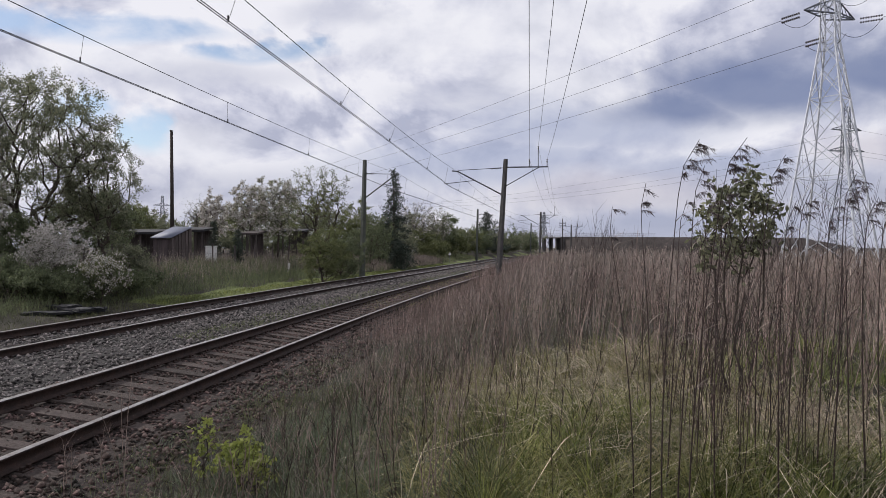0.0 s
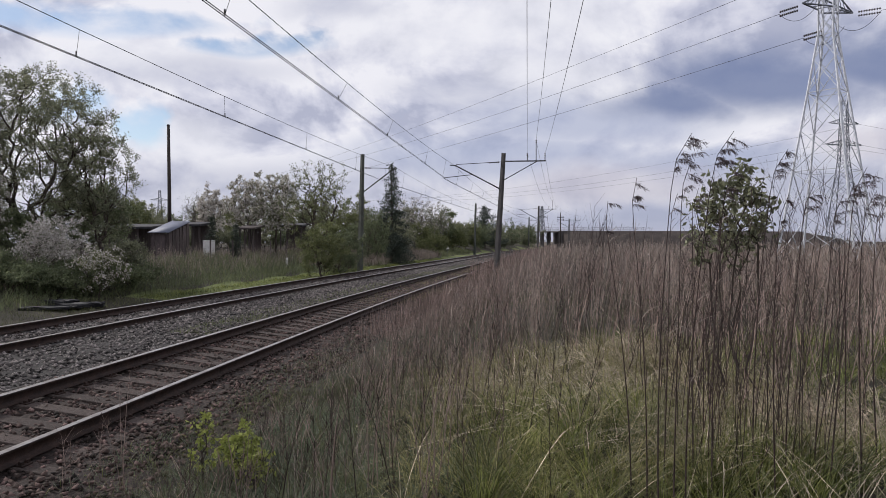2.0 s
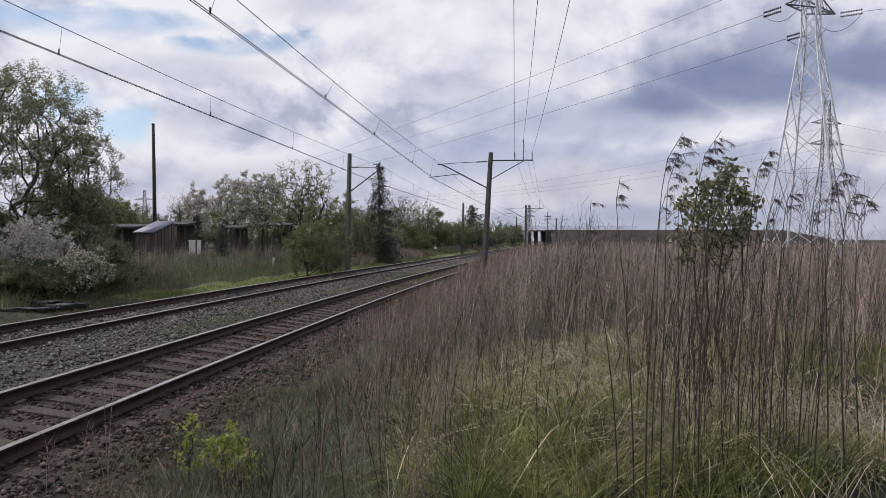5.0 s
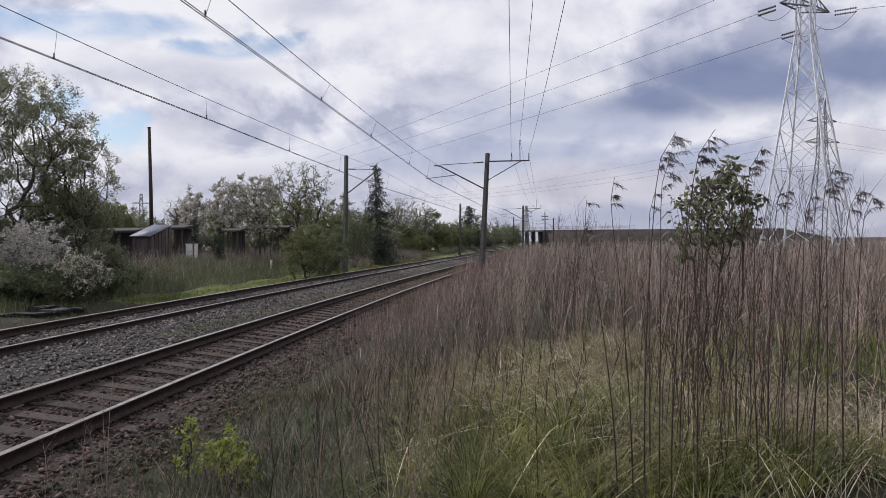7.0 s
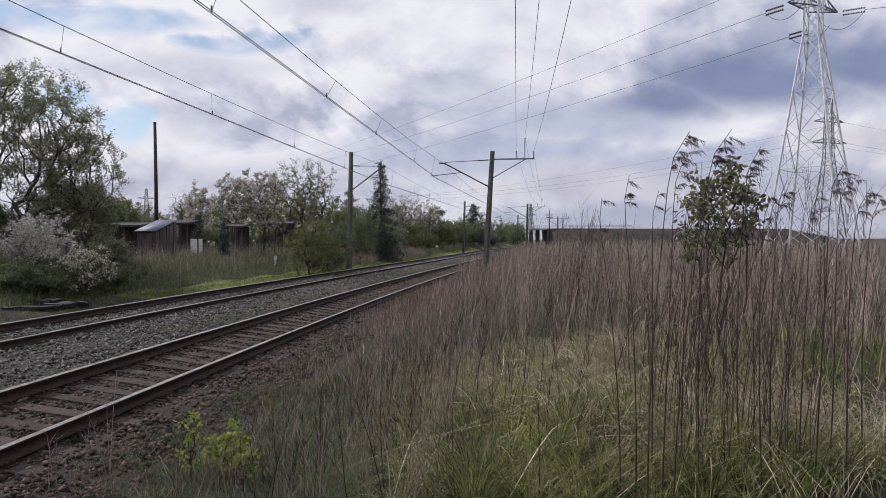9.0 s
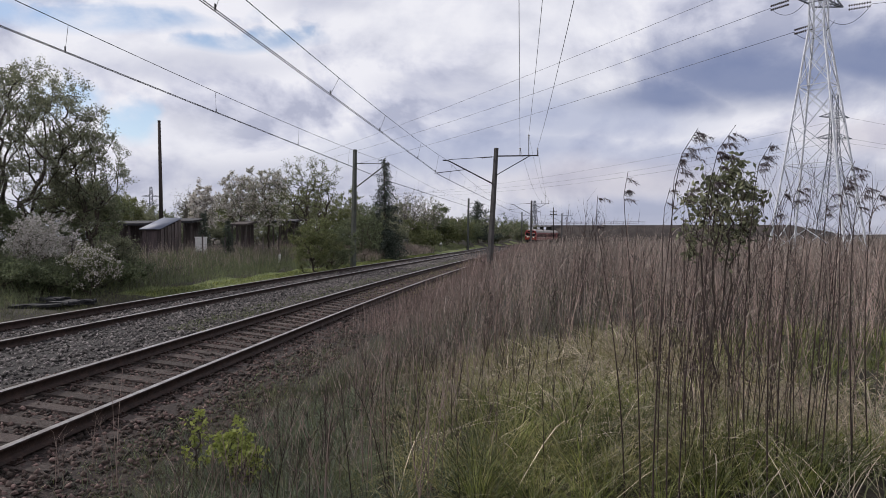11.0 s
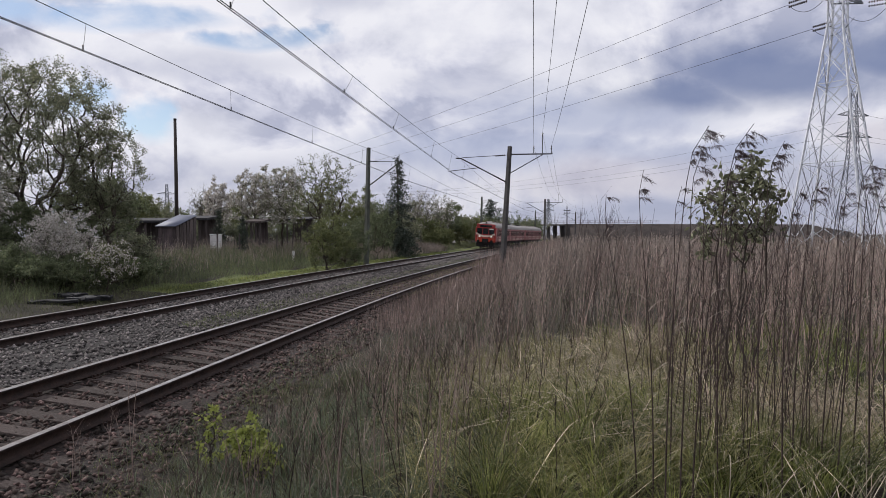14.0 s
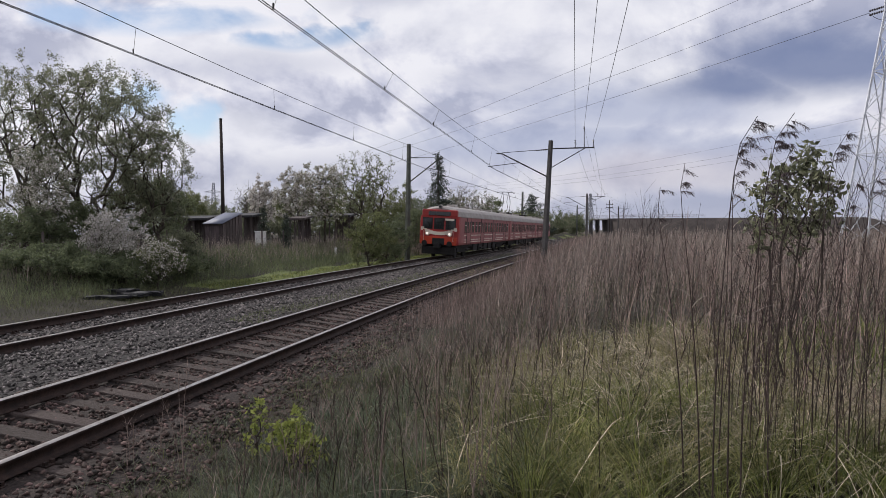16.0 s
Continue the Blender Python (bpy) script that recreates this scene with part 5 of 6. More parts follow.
make_marker(511, 482, 0.6)
make_marker(716, 471, 0.4)


def make_sign():
    b = on_ground(796, beside(796, -9.5))
    m = tagged(empty("track_sign", Matrix.Translation(b)), "small pale triangular sign on a post", "sign")
    z = 0.9
    part("post", tube([(0, 0, -0.2), (0, 0, z)], 0.04, 6), M_GALVDARK, m)
    raw("plate", [(-.25, 0, z), (.25, 0, z), (0, 0, z + .45), (-.25, .02, z), (.25, .02, z), (0, .02, z + .45)], [(0, 1, 2), (5, 4, 3)], M_WHITE, m)


make_sign()


def make_pile():
    rng = random.Random(8)
    for i, (px, dep, w, l, h) in enumerate(((85, 558, 1.3, 0.7, 0.06), (135, 556, 0.9, 0.6, 0.08), (165, 553, 0.7, 0.5, 0.10), (112, 552, 1.0, 0.5, 0.12))):
        b, _ = where(px, dep)
        bm = box(-w / 2, w / 2, -l / 2, l / 2, 0, h, 0.02)
        bmesh.ops.subdivide_edges(bm, edges=bm.edges[:], cuts=2, use_grid_fill=True)
        for v in bm.verts:
            v.co += Vector((rng.gauss(0, 0.02), rng.gauss(0, 0.02), rng.gauss(0, 0.02)))
        ob = finish("rubber_sheet", bm, M_TYRE)
        ob.matrix_world = Matrix.LocRotScale(b + Vector((0, 0, 0.03 + 0.04 * (i % 2))), Euler((0, 0, rng.uniform(-0.4, 0.4))), None)
        tagged(ob, "dark crumpled rubber sheet dumped by the far rail", "debris", "dumped sheets")


make_pile()


# ---- grass, dry stalks and weeds ----
def ribbons(base, direc, length, bend, width, seg, rng, taper=0.15):
    """Curved flat blades."""
    n = len(base)
    u = np.linspace(0, 1, seg + 1)[None, :, None]
    p = base[:, None] + direc[:, None] * length[:, None, None] * u + bend[:, None] * length[:, None, None] * u ** 2
    a = rng.uniform(0, 6.283, n)
    side = np.stack([np.cos(a), np.sin(a), np.zeros(n)], -1)[:, None]
    w = width[:, None, None] * (1 - (1 - taper) * u)
    v = np.stack([p - side * w * 0.5, p + side * w * 0.5], 2).reshape(n, -1, 3)
    k = np.arange(seg) * 2
    f = np.stack([k, k + 1, k + 3, k + 2], -1)
    f = (f[None] + (np.arange(n) * 2 * (seg + 1))[:, None, None]).reshape(-1, 4)
    return v.reshape(-1, 3), f


def stalks(base, direc, length, bend, r0, seg, rng, sides=3, taper=0.35):
    """Curved round stems."""
    n = len(base)
    u = np.linspace(0, 1, seg + 1)[None, :, None]
    p = base[:, None] + direc[:, None] * length[:, None, None] * u + bend[:, None] * length[:, None, None] * u ** 2
    ang = np.arange(sides) * 2 * np.pi / sides
    ring = np.stack([np.cos(ang), np.sin(ang), 0 * ang], -1)[None, None]
    r = (r0[:, None] * (1 - (1 - taper) * u[..., 0]))[:, :, None, None]
    v = (p[:, :, None] + ring * r).reshape(n, -1, 3)
    f = []
    for s in range(seg):
        for k in range(sides):
            a, b = s * sides + k, s * sides + (k + 1) % sides
            f.append((a, b, b + sides, a + sides))
    f = (np.array(f)[None] + (np.arange(n) * sides * (seg + 1))[:, None, None]).reshape(-1, 4)
    return v.reshape(-1, 3), f, p


def joined(pieces):
    vs, fs, off = [], [], 0
    for v, f in pieces:
        vs.append(v), fs.append(f + off)
        off += len(v)
    return np.concatenate(vs), np.concatenate(fs)


def upright(n, rng, spread, wind=0.0):
    d = np.c_[rng.normal(wind, spread, n), rng.normal(0, spread, n), np.ones(n)]
    return d / np.linalg.norm(d, axis=1, keepdims=True)


def scatter_plan(n, rng, x_lo, x_hi, y_lo, y_hi, d_lo=2.6, d_hi=1e9, clump=0.0, power=1.0):
    """Places on the ground in a stretch of the plan, d metres or more from the near track."""
    x, y = rng.uniform(x_lo, x_hi, n), y_lo + (y_hi - y_lo) * rng.random(n) ** power
    if clump:
        q = 0.5 + 0.5 * np.sin(x * 2.1 + 1.7 * np.sin(y * 1.3)) * np.cos(y * 1.9 + np.sin(x * 1.1))
        keep = rng.random(n) < (1 - clump) + clump * q
        x, y = x[keep], y[keep]
    s, d = track_coords(x, y)
    keep = (d > d_lo) & (d < d_hi)
    x, y, d = x[keep], y[keep], d[keep]
    return np.c_[x, y, np.maximum(ground_z(x, y), np.where(np.abs(d + 2.4) < 5.4, bed_z(d), -9)) - 0.03], d


def dry_stand(name, label, count, area, mat, h_lo, h_hi, r, branches, seed, seg=4, d_lo=3.4, power=1.0, clump=0.5, spread=0.07, short_near=True, d_hi=1e9, flat=False):
    rng = np.random.default_rng(seed)
    base, d = scatter_plan(count, rng, *area, d_lo=d_lo, clump=clump, power=power, d_hi=d_hi)
    n = len(base)
    h = rng.uniform(h_lo, h_hi, n)
    if short_near:
        h *= np.clip(0.35 + (d - 2.6) / 4.5, 0.35, 1)
    dr = upright(n, rng, spread, 0.03)
    bend = np.c_[rng.normal(0.05, 0.09, n), rng.normal(0, 0.06, n), np.zeros(n)]
    if flat:
        pieces = [ribbons(base, dr, h, bend, r * rng.uniform(1.0, 2.2, n), seg, rng, 0.4)]
    else:
        pieces = [stalks(base, dr, h, bend, np.full(n, r) * rng.uniform(0.6, 1.3, n), seg, rng)[:2]]
    if branches:
        i = np.repeat(np.arange(n), branches)
        u = rng.uniform(0.35, 1.0, len(i))
        at = base[i] + dr[i] * (h[i] * u)[:, None] + bend[i] * (h[i] * u ** 2)[:, None]
        bd = upright(len(i), rng, 0.55)
        pieces.append(ribbons(at, bd, rng.uniform(0.10, 0.34, len(i)) * (h[i] / h_hi), np.c_[np.zeros((len(i), 2)), rng.uniform(0, 0.3, len(i))],
                              np.full(len(i), r * 1.1), 1, rng, 0.4))
    ob = raw(name, *joined(pieces), mat)
    return tagged(ob, label, "dry weeds", kind="stuff")


def grass_stand(name, label, count, area, mat, h_lo, h_hi, w, seed, seg=3, d_lo=1.5, d_hi=1e9, power=1.0, clump=0.5, spread=0.3, droop=0.35, category="grass", shift=0.0):
    rng = np.random.default_rng(seed)
    base, d = scatter_plan(count, rng, *area, d_lo=d_lo, d_hi=d_hi, clump=clump, power=power)
    n = len(base)
    h = rng.uniform(h_lo, h_hi, n)
    a = rng.uniform(0, 6.283, n)
    k = rng.uniform(0.2, 1.0, n) * droop
    bend = np.c_[np.cos(a) * k + shift, np.sin(a) * k, -k * 0.8]
    ob = raw(name, *ribbons(base, upright(n, rng, spread), h, bend, w * rng.uniform(0.6, 1.4, n), seg, rng), mat)
    return tagged(ob, label, category, kind="stuff")


def scatter_line(n, rng, s_lo, s_hi, d_lo, d_hi, power=1.0, clump=0.0):
    """Places on the ground in a strip along the line."""
    s, d = s_lo + (s_hi - s_lo) * rng.random(n) ** power, rng.uniform(d_lo, d_hi, n)
    if clump:
        q = 0.5 + 0.5 * np.sin(s * 1.3 + 1.7 * np.sin(d * 1.9)) * np.cos(d * 2.3 + np.sin(s * 0.8))
        keep = rng.random(n) < (1 - clump) + clump * q
        s, d = s[keep], d[keep]
    p = track_point(s, d, 0)
    return p, d


def grass_strip(name, label, count, s_lo, s_hi, d_lo, d_hi, mat, h_lo, h_hi, w, seed, seg=3, power=1.0, clump=0.3, spread=0.3, droop=0.35, on_bed=False, category="grass"):
    rng = np.random.default_rng(seed)
    base, d = scatter_line(count, rng, s_lo, s_hi, d_lo, d_hi, power, clump)
    n = len(base)
    base[:, 2] = np.maximum(ground_z(base[:, 0], base[:, 1]), np.where(np.abs(d + 2.4) < 5.4, bed_z(d), -9)) - 0.02
    h = rng.uniform(h_lo, h_hi, n)
    a, k = rng.uniform(0, 6.283, n), rng.uniform(0.2, 1.0, n) * droop
    dist = np.clip(np.hypot(base[:, 0], base[:, 1]) / 25, 0.6, 2.5)
    ob = raw(name, *ribbons(base, upright(n, rng, spread), h, np.c_[np.cos(a) * k, np.sin(a) * k, -k * 0.8], w * dist * rng.uniform(0.6, 1.4, n), seg, rng), mat)
    return tagged(ob, label, category, kind="stuff")


def tussocks(name, label, places, mat, blades, h_lo, h_hi, w, seed, spread, droop, shift=(0.0, 0.0), radius=0.12, category="grass"):
    """Clumps of long blades that rise from one foot and arch over outwards."""
    rng = np.random.default_rng(seed)
    foot = np.repeat(np.asarray(places, float), blades, 0)
    n = len(foot)
    a, r = rng.uniform(0, 6.283, n), rng.random(n) ** 0.7
    out = np.c_[np.cos(a), np.sin(a)] * r[:, None]
    xy = foot[:, :2] + out * radius + rng.normal(0, 0.02, (n, 2))
    base = np.c_[xy, ground_z(xy[:, 0], xy[:, 1]) - 0.03]
    size = np.repeat(rng.uniform(0.7, 1.15, len(places)), blades)
    h = rng.uniform(h_lo, h_hi, n) * size
    d = np.c_[out * spread + rng.normal(0, 0.08, (n, 2)), np.ones(n)]
    d /= np.linalg.norm(d, axis=1, keepdims=True)
    k = rng.uniform(0.3, 1.0, n) * droop
    bend = np.c_[out * k[:, None] * 0.9 + np.array(shift) * k[:, None], -k * 0.75]
    ob = raw(name, *ribbons(base, d, h, bend, w * rng.uniform(0.6, 1.4, n), 6, rng), mat)
    return tagged(ob, label, category, kind="stuff")


def clump_places(count, seed, x_lo, x_hi, y_lo, y_hi, gap=0.22):
    """Feet of clumps in a stretch of the plan, none closer together than the gap."""
    rng, out = np.random.default_rng(seed), []
    for _ in range(count * 8):
        p = np.array([rng.uniform(x_lo, x_hi), rng.uniform(y_lo, y_hi)])
        if all(np.hypot(*(p - q)) > gap for q in out):
            out.append(p)
        if len(out) == count:
            break
    return np.array(out)


# standing dry weeds, from the far field to the camera
dry_stand("dry_weeds", "wide stand of tall dry brown weed stalks in the field", 24000, (-8, 70, 18, 95), M_DRYGREY, 0.9, 1.75, 0.015, 2, 101, 2, 3.6, 1.4, 0.45, 0.10, flat=True)
dry_stand("dry_weeds", "wide stand of tall dry reddish brown weed stalks", 6800, (-6, 24, 8.5, 30), M_DRY, 0.7, 1.7, 0.0062, 5, 102, 3, 3.2, 1.2, 0.75, 0.11)
dry_stand("dry_weeds", "wide stand of tall dry grey weed stalks", 3400, (-4, 20, 8.0, 26), M_DRYGREY, 0.6, 1.5, 0.0058, 5, 106, 3, 3.6, 1.2, 0.7, 0.16)
dry_stand("dry_weeds", "dark dead branching weed stems beside the line", 240, (-3.2, 1.2, 4.2, 9), M_STEM, 0.7, 1.4, 0.0042, 14, 103, 4, 2.9, 1.0, 0.85, 0.13)
dry_stand("dry_weeds", "reddish dead branching weed stems beside the line", 320, (-3.4, 0.6, 4.6, 10), M_DRY, 0.6, 1.3, 0.0042, 9, 108, 4, 2.9, 1.0, 0.8, 0.12)
dry_stand("dry_weeds", "dark dead branching weed stems among grass", 40, (1.0, 7.0, 4.4, 10), M_STEM, 0.7, 1.5, 0.004, 12, 107, 4, 2.9, 1.0, 0.6, 0.14)
dry_stand("dry_weeds", "thicket of tall straight dark stems in the grass", 95, (1.75, 2.75, 4.3, 6.4), M_STEM, 0.9, 1.9, 0.0042, 7, 104, 3, 4, 1.0, 0.6, 0.10, False)
dry_stand("dry_weeds", "thicket of reddish dry stems behind the dark ones", 300, (2.3, 5.6, 5.2, 9.5), M_DRY, 0.8, 1.8, 0.0046, 7, 110, 3, 4, 1.0, 0.7, 0.13, False)
dry_stand("dry_weeds", "tall thin twiggy dead stems standing above the weeds", 48, (1.7, 4.2, 4.4, 6.2), M_STEM, 1.75, 2.45, 0.0032, 30, 109, 5, 4, 1.0, 0.4, 0.07, False)
dry_stand("dry_weeds", "fine grey dry weed stems near the ballast", 850, (-4.5, 0.6, 4.6, 13), M_DRYGREY, 0.3, 0.75, 0.0028, 10, 105, 3, 2.2, 1.0, 0.7, 0.22, True, 6.2)
dry_stand("dry_weeds", "small spray of twiggy stems taller than the field", 16, (1.7, 2.3, 8.8, 9.4), M_STEM, 1.9, 2.25, 0.0042, 22, 133, 4, 4, 1.0, 0.0, 0.06, False)
# grass in tussocks
tussocks("grass", "olive green grass arching over in tussocks", clump_places(135, 1, -0.3, 3.4, 4.3, 9.5, 0.25), M_GRASSPALE, 85, 0.4, 0.85, 0.0095, 111, 0.7, 1.05)
tussocks("grass", "fresh green grass in dense upright tufts", clump_places(70, 2, 0.2, 2.6, 4.1, 6.4, 0.24), M_GRASS, 90, 0.35, 0.65, 0.009, 122, 0.5, 0.7)
tussocks("grass", "fresh green grass in tufts at the foot of the reeds", np.concatenate([clump_places(110, 3, 2.6, 7.5, 4.2, 11.0, 0.3), clump_places(20, 12, 2.4, 4.2, 4.1, 5.0, 0.2)]), M_GRASS, 60, 0.3, 0.65, 0.011, 128, 0.6, 0.9)
STRAW_FEET = np.concatenate([clump_places(26, 4, 1.9, 2.9, 6.4, 9.8, 0.2), clump_places(30, 5, 2.1, 3.6, 4.6, 6.4, 0.22), clump_places(8, 9, 0.8, 1.7, 5.6, 8.0, 0.3), clump_places(9, 10, 3.0, 4.4, 4.9, 5.7, 0.25)])
tussocks("dead_grass", "pale dead straw grass fallen over in heaps", STRAW_FEET, M_STRAW, 56, 0.65, 1.1, 0.011, 114, 0.9, 1.35, (-0.4, -0.3), 0.18, "dead grass")
tussocks("dead_grass", "loose pale straw between the green tussocks", clump_places(90, 6, -0.6, 5.5, 4.4, 10.0, 0.3), M_STRAW, 9, 0.45, 0.9, 0.008, 115, 0.8, 1.2, (-0.2, 0.0), 0.14, "dead grass")
tussocks("grass", "tufts of dull grass among the brown stems", clump_places(110, 7, -3.4, 0.2, 4.6, 11.0, 0.28), M_GRASSDULL, 70, 0.2, 0.5, 0.008, 129, 0.5, 0.8)
tussocks("grass", "small dull tufts on the trackside soil", clump_places(190, 8, -4.6, -0.6, 4.2, 8.5, 0.17), M_SHOULDER, 50, 0.10, 0.28, 0.008, 130, 0.7, 0.9, (0, 0), 0.08)
tussocks("trackside_herbs", "grey-green herbs under the dead stems", clump_places(95, 11, -2.4, 0.3, 4.5, 9.0, 0.24), M_SHOULDER, 70, 0.22, 0.48, 0.010, 135, 0.7, 0.8, (0, 0), 0.1)
grass_stand("grass", "dull trackside grass", 18000, (-6, 1.0, 3.4, 14), M_GRASSDULL, 0.07, 0.26, 0.007, 112, 3, 1.7, 6.0, 1.0, 0.85, droop=0.7)
grass_stand("grass", "dull grass and herbs under the dry weeds", 24000, (-5, 20, 3.6, 24), M_GRASSDULL, 0.25, 0.7, 0.010, 113, 3, 3.2, power=1.3, clump=0.7, droop=0.6)
grass_strip("trackside_herbs", "tangled grey-green herbs and grass beside the ballast", 20000, 1.5, 18, 1.45, 4.8, M_SHOULDER, 0.07, 0.28, 0.014, 123, 3, 1.3, 0.85, 0.5, 0.8)
grass_strip("trackside_herbs", "low fresh green herbs beside the ballast", 8000, 0.0, 16, 1.5, 4.4, M_GRASS, 0.07, 0.26, 0.012, 124, 3, 1.2, 0.95, 0.6, 0.8)
grass_strip("trackside_weeds", "dry brown weeds growing close to the rails", 9000, 17, 75, 1.75, 4.6, M_DRY, 0.5, 1.15, 0.010, 125, 2, 1.2, 0.4, 0.12, 0.12, category="dry weeds")
grass_strip("trackside_weeds", "dry grey weeds growing close to the rails", 5000, 12, 60, 1.7, 4.6, M_DRYGREY, 0.3, 0.8, 0.008, 126, 2, 1.2, 0.5, 0.25, 0.2, category="dry weeds")
grass_stand("grass", "dull grass trodden down beside the line", 16000, (-4, 9, -8, 3.7), M_GRASSDULL, 0.1, 0.3, 0.009, 127, 3, 2.6, clump=0.3, droop=0.8)
# verge and bank beyond the far rail
grass_strip("verge_grass", "short bright grass along the far rail", 14000, 23, 80, -8.7, -7.7, M_GRASS, 0.07, 0.2, 0.010, 116, 2, 1.4)
# duller blade colour carries the shade on this stretch of verge
grass_strip("verge_grass", "dull grass along the far rail, its shade put into the colour", 14000, 4, 26, -10.4, -7.5, M_GRASSDULL, 0.08, 0.3, 0.012, 134, 2, 1.0, 0.5, droop=0.7)
grass_strip("bank_grass", "rough green grass on the bank", 36000, 6, 120, -15.5, -9.2, M_BANKGRASS, 0.3, 0.75, 0.013, 117, 3, 1.3, 0.5, droop=0.8)
grass_strip("bank_grass", "rough dark grass on the bank", 24000, 6, 60, -15.0, -9.0, M_LEAFDARK, 0.3, 0.75, 0.014, 121, 3, 1.3)
grass_strip("bank_grass", "pale dry grass on the bank before the gardens", 22000, 16, 85, -16.5, -10.8, M_DRYGREY, 0.5, 1.2, 0.009, 118, 3, 1.2, 0.8, 0.2, 0.4)
grass_strip("trackside_weeds", "tall dry weeds that hide the foot of the mast", 9000, 42, 120, 0.9, 5.5, M_DRY, 0.9, 1.9, 0.009, 131, 2, 1.2, 0.5, 0.12, 0.12, category="dry weeds")
grass_strip("bank_brush", "brown dry brush on the bank behind the mast", 9000, 44, 84, -11.2, -9.0, M_DRYGREY, 0.6, 1.4, 0.009, 132, 3, 1.0, 0.4, 0.25, 0.4, category="dry weeds")
grass_strip("track_grass", "thin grass tufts growing in the ballast", 16000, 15, 60, -2.3, -1.0, M_BANKGRASS, 0.05, 0.2, 0.012, 119, 2, 1.3, 0.9, on_bed=True)
grass_strip("track_grass", "thin grass tufts growing between the rails", 9000, 24, 60, -0.6, 1.6, M_GRASSPALE, 0.06, 0.24, 0.008, 120, 2, 1.0, 0.95, on_bed=True)


# ---- tall reeds and saplings that sway ----
def make_reed(px, top_py, depth, seed, plume, lean):
    rng = np.random.default_rng(seed)
    b = on_ground(px, depth)
    h = (spot(px, top_py, depth).z - b.z) * 1.02
    t = tagged(empty("reed", Matrix.Translation(b)), "tall dry reed with a drooping feathery brown plume", "reed", "tall reeds")
    u = np.linspace(0, 1, 15)
    nod = 0.03 + 0.06 * plume
    p = np.c_[lean * h * u ** 2 + nod * np.maximum(0, (u - 0.88) / 0.12) ** 2, 0.03 * np.sin(u * 4 + seed), h * u - 0.05 - 0.03 * np.maximum(0, (u - 0.95) / 0.05) ** 2 * plume]
    bm = bmesh.new()
    add_tube(bm, p.tolist(), (0.0062 * (1 - 0.7 * u)).tolist(), 5)
    part("stem", bm, M_STEM, t)
    for k in range(5):
        q = rng.uniform(0.3, 0.92)
        at = np.array([[np.interp(q, u, p[:, c]) for c in range(3)]])
        sg = 1 if rng.random() < 0.75 else -1
        raw("leaf", *ribbons(at, np.array([[0.5 * sg, rng.normal(0, 0.3), 0.8]]), rng.uniform(0.15, 0.38, 1), np.array([[0.4 * sg, 0, -0.6]]), np.full(1, 0.008), 6, rng), M_DRYGREY, t)
    lobes = max(2, int(9 * plume))
    at, d, ln = [], [], []
    for k in range(lobes):
        q = 1 - 0.10 * rng.random()
        o = np.array([np.interp(q, u, p[:, c]) for c in range(3)])
        w = np.array([rng.uniform(0.5, 1.0), rng.normal(0, 0.4), rng.uniform(-0.15, 0.75)])
        L = rng.uniform(0.06, 0.17) * (0.55 + 0.45 * plume)
        for j in range(60):
            r = rng.random()
            at.append(o + w * L * r + np.array([0, 0, -0.35 * L * r * r]))
            d.append([rng.normal(0.6, 0.45), rng.normal(0, 0.5), rng.normal(-0.25, 0.45)])
            ln.append(rng.uniform(0.012, 0.036))
    at, d, ln = np.array(at), np.array(d), np.array(ln)
    n = len(at)
    ob = raw("plume", *ribbons(at, d / np.linalg.norm(d, axis=1, keepdims=True), ln, np.c_[np.full(n, 0.2), np.zeros(n), np.full(n, -0.4)], np.full(n, 0.0042), 2, rng, 0.5), M_REED, t)
    tagged(ob, kind="stuff")
    return t


reeds = [make_reed(*a) for a in ((1172, 240, 3.9, 201, 1.0, 0.05), (1222, 236, 4.1, 202, 1.1, 0.08), (1200, 288, 4.0, 203, 0.5, 0.02), (1150, 320, 4.2, 204, 0.45, -0.05), (1120, 362, 4.4, 205, 0.3, -0.09),
                                 (1262, 300, 4.3, 206, 0.5, 0.04), (1338, 268, 4.6, 207, 0.9, 0.05), (1400, 330, 4.4, 208, 0.5, 0.03), (1452, 350, 4.4, 209, 0.5, 0.03), (1478, 300, 4.2, 210, 0.7, 0.05),
                                 (1500, 330, 4.6, 211, 0.5, 0.03), (1528, 342, 4.3, 212, 0.6, 0.05), (1560, 360, 4.6, 213, 0.5, 0.02), (1620, 330, 4.5, 214, 0.6, 0.03), (1236, 340, 4.6, 215, 0.4, 0.0),
                                 (1182, 350, 4.6, 216, 0.3, 0.02), (1376, 350, 4.2, 219, 0.4, 0.02))]
saplings = [tree_at("sapling", "leafy green sapling standing among the reeds", px, top, w, dep, sd, n=55, leaves=lv, leaf=0.072, leaf_mat=M_SAPLEAF, r_tip=0.0024, crown_low=low, fork=low * 0.7, fuzz=0.10,
                    category="sapling", group="saplings", twigs=2, narrow=0.5, lean=ln, power=0.33, lumps=0.6)
            for px, top, w, dep, sd, lv, low, ln in ((1286, 300, 60, 6.0, 230, 300, 0.60, -0.01), (1318, 282, 66, 6.2, 231, 360, 0.62, 0.01), (1340, 304, 60, 6.4, 232, 280, 0.60, 0.02),
                                                     (1262, 326, 50, 6.3, 233, 260, 0.58, -0.02), (1305, 345, 90, 6.6, 234, 320, 0.56, 0.0))]
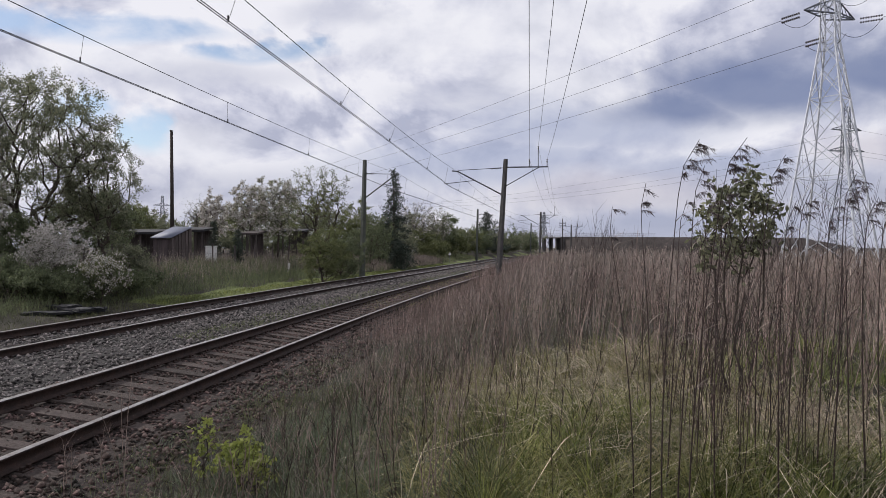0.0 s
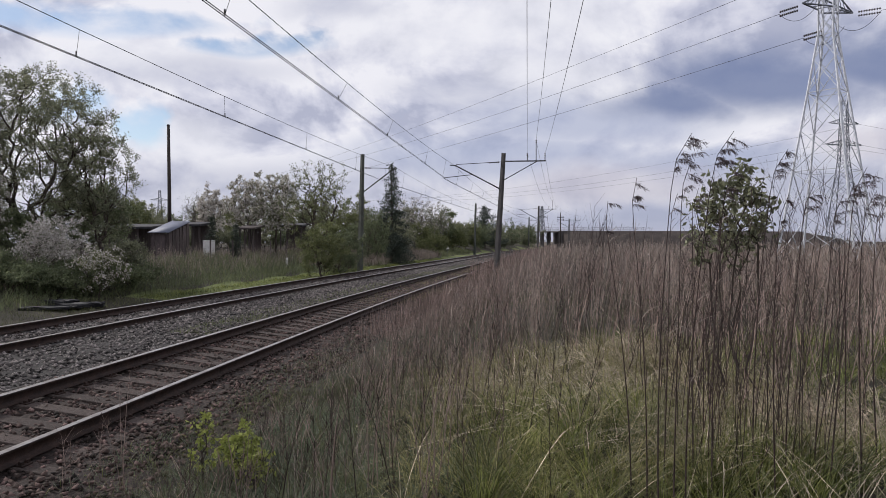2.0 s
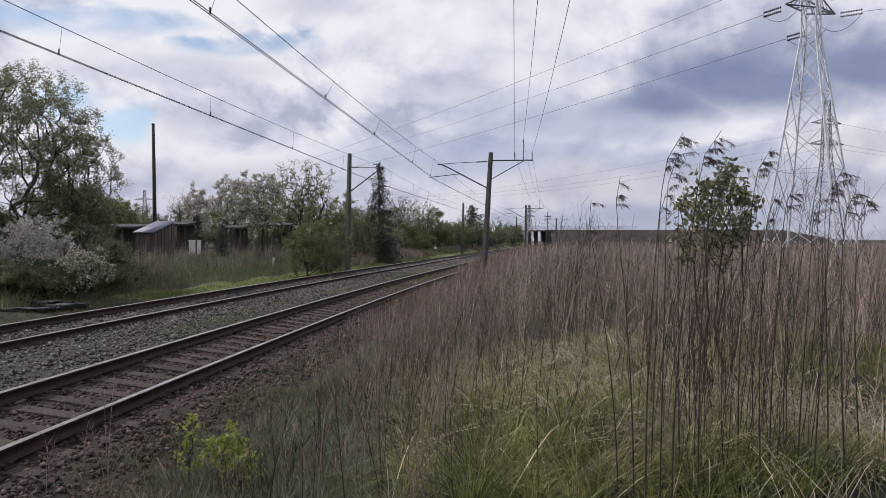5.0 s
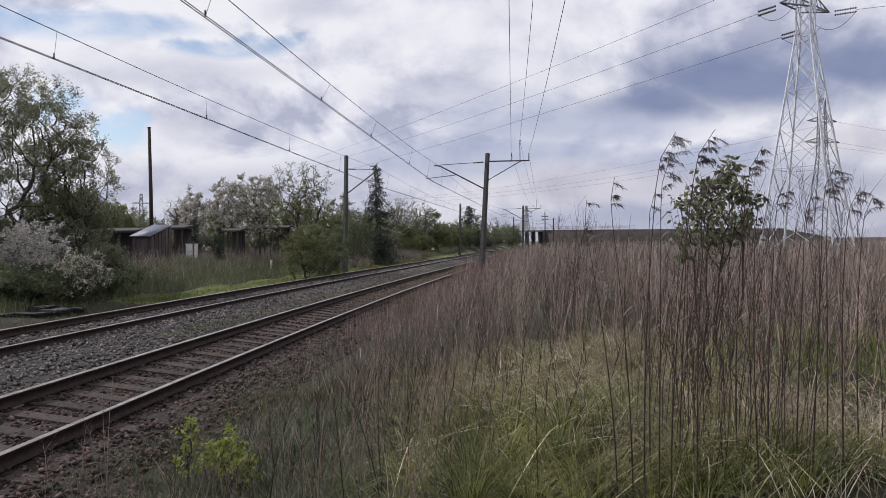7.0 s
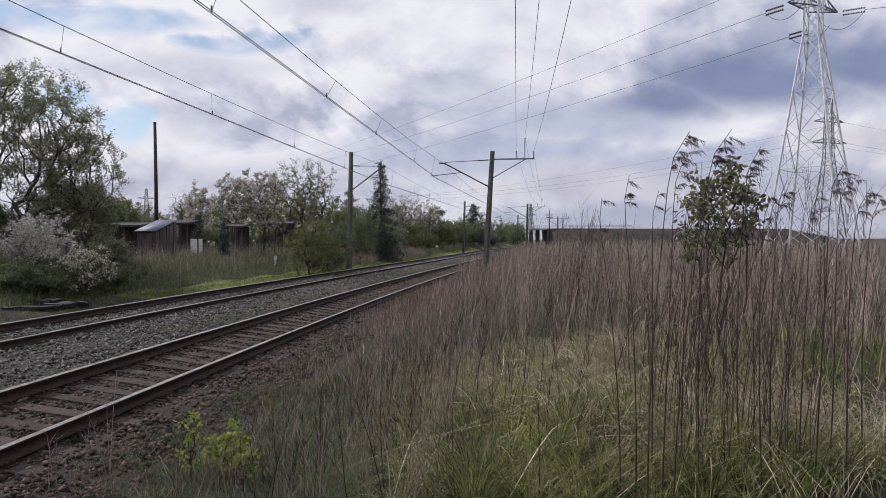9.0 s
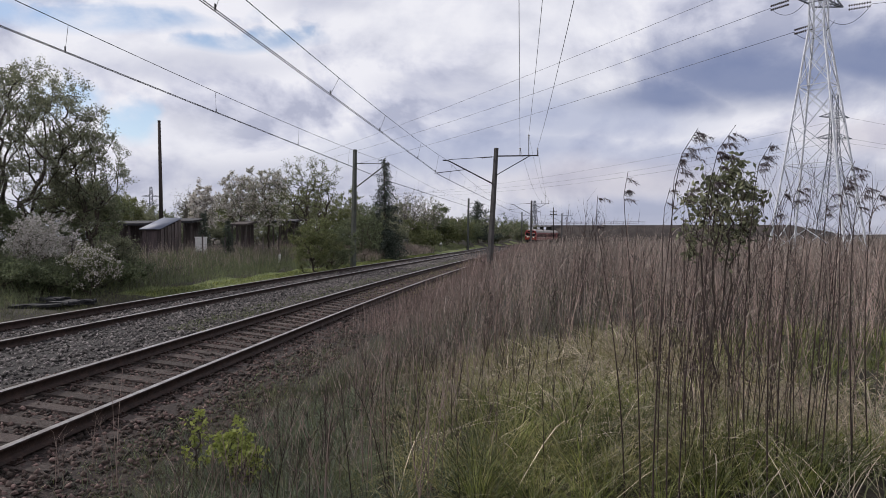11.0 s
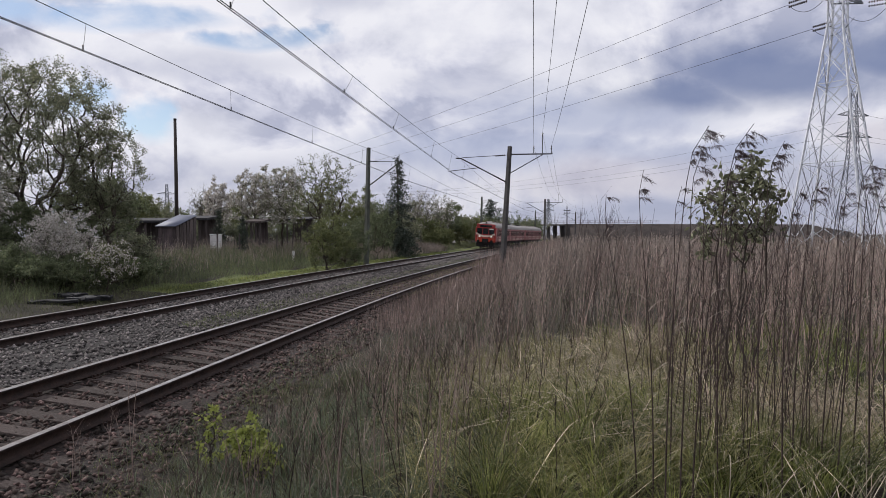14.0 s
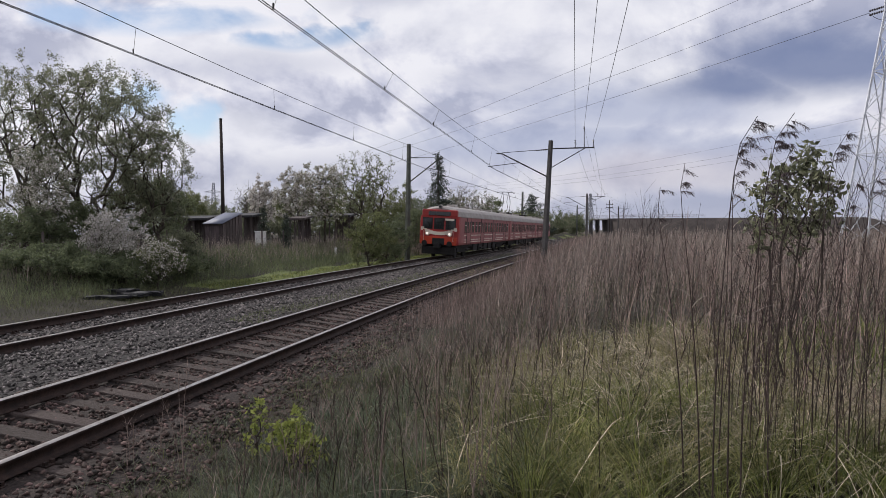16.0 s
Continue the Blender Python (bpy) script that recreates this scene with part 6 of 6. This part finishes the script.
young = [tree_at("young_plant", "bright yellow-green young shrub beside the ballast", px, top, w, dep, sd, n=40, leaves=lv, leaf=0.05, leaf_mat=M_LEAFYELLOW, r_tip=0.0025, crown_low=0.1, fork=0.3, fuzz=0.05,
                 category="plant", twigs=2, narrow=0.6) for px, top, w, dep, sd, lv in ((428, 752, 92, 6.1, 240, 900), (362, 728, 46, 6.6, 241, 260), (455, 800, 56, 5.9, 242, 300))]
weeds = []
for i, (px, top, dep, hh) in enumerate(((222, 640, 6.6, 1.1), (180, 758, 6.9, 0.4), (770, 560, 4.6, 1.2), (758, 640, 4.3, 1.0), (585, 690, 4.6, 0.9), (660, 600, 5.0, 1.1), (120, 760, 6.4, 0.7), (430, 770, 5.4, 0.8), (690, 560, 6.5, 1.0))):
    rng = np.random.default_rng(300 + i)
    b = on_ground(px, dep)
    h = spot(px, top, dep).z - b.z
    t = tagged(empty("dry_weed", Matrix.Translation(b)), "single dead branching weed stem beside the rails", "weed", "single dead weeds")
    k = 3
    v, f, p = stalks(np.zeros((k, 3)) + rng.normal(0, 0.03, (k, 3)) * [1, 1, 0], upright(k, rng, 0.12), h * rng.uniform(0.75, 1, k), np.c_[rng.normal(0, 0.1, (k, 2)), np.zeros(k)], np.full(k, 0.005), 6, rng, 4)
    raw("stem", v, f, M_DRY, t)
    nb = 26
    j, u = rng.integers(0, k, nb), rng.integers(2, 7, nb)
    tagged(raw("side_shoot", *ribbons(p[j, u], upright(nb, rng, 0.7), rng.uniform(0.06, 0.2, nb), np.zeros((nb, 3)), np.full(nb, 0.004), 2, rng), M_DRY, t), kind="stuff")
    weeds.append(t)


def sway(thing, amount, period, phase):
    m = thing.matrix_basis.copy()
    rows = []
    for i in range(33):
        t = i * 0.5
        a = amount * (math.sin(6.283 * t / period + phase) + 0.5 * math.sin(6.283 * t / (period * 0.37) + 2 * phase))
        rows.append((t, m @ pose(0, 0, 0, a * 0.4, a, 0)))
    walk(thing, rows)


def motions():
    make_train_motion()
    for i, r in enumerate(reeds):
        sway(r, 0.9, 2.6 + 0.13 * (i % 5), 0.5 * i)
    for i, r in enumerate(saplings):
        sway(r, 0.5, 3.1, 0.4 * i)


motions()
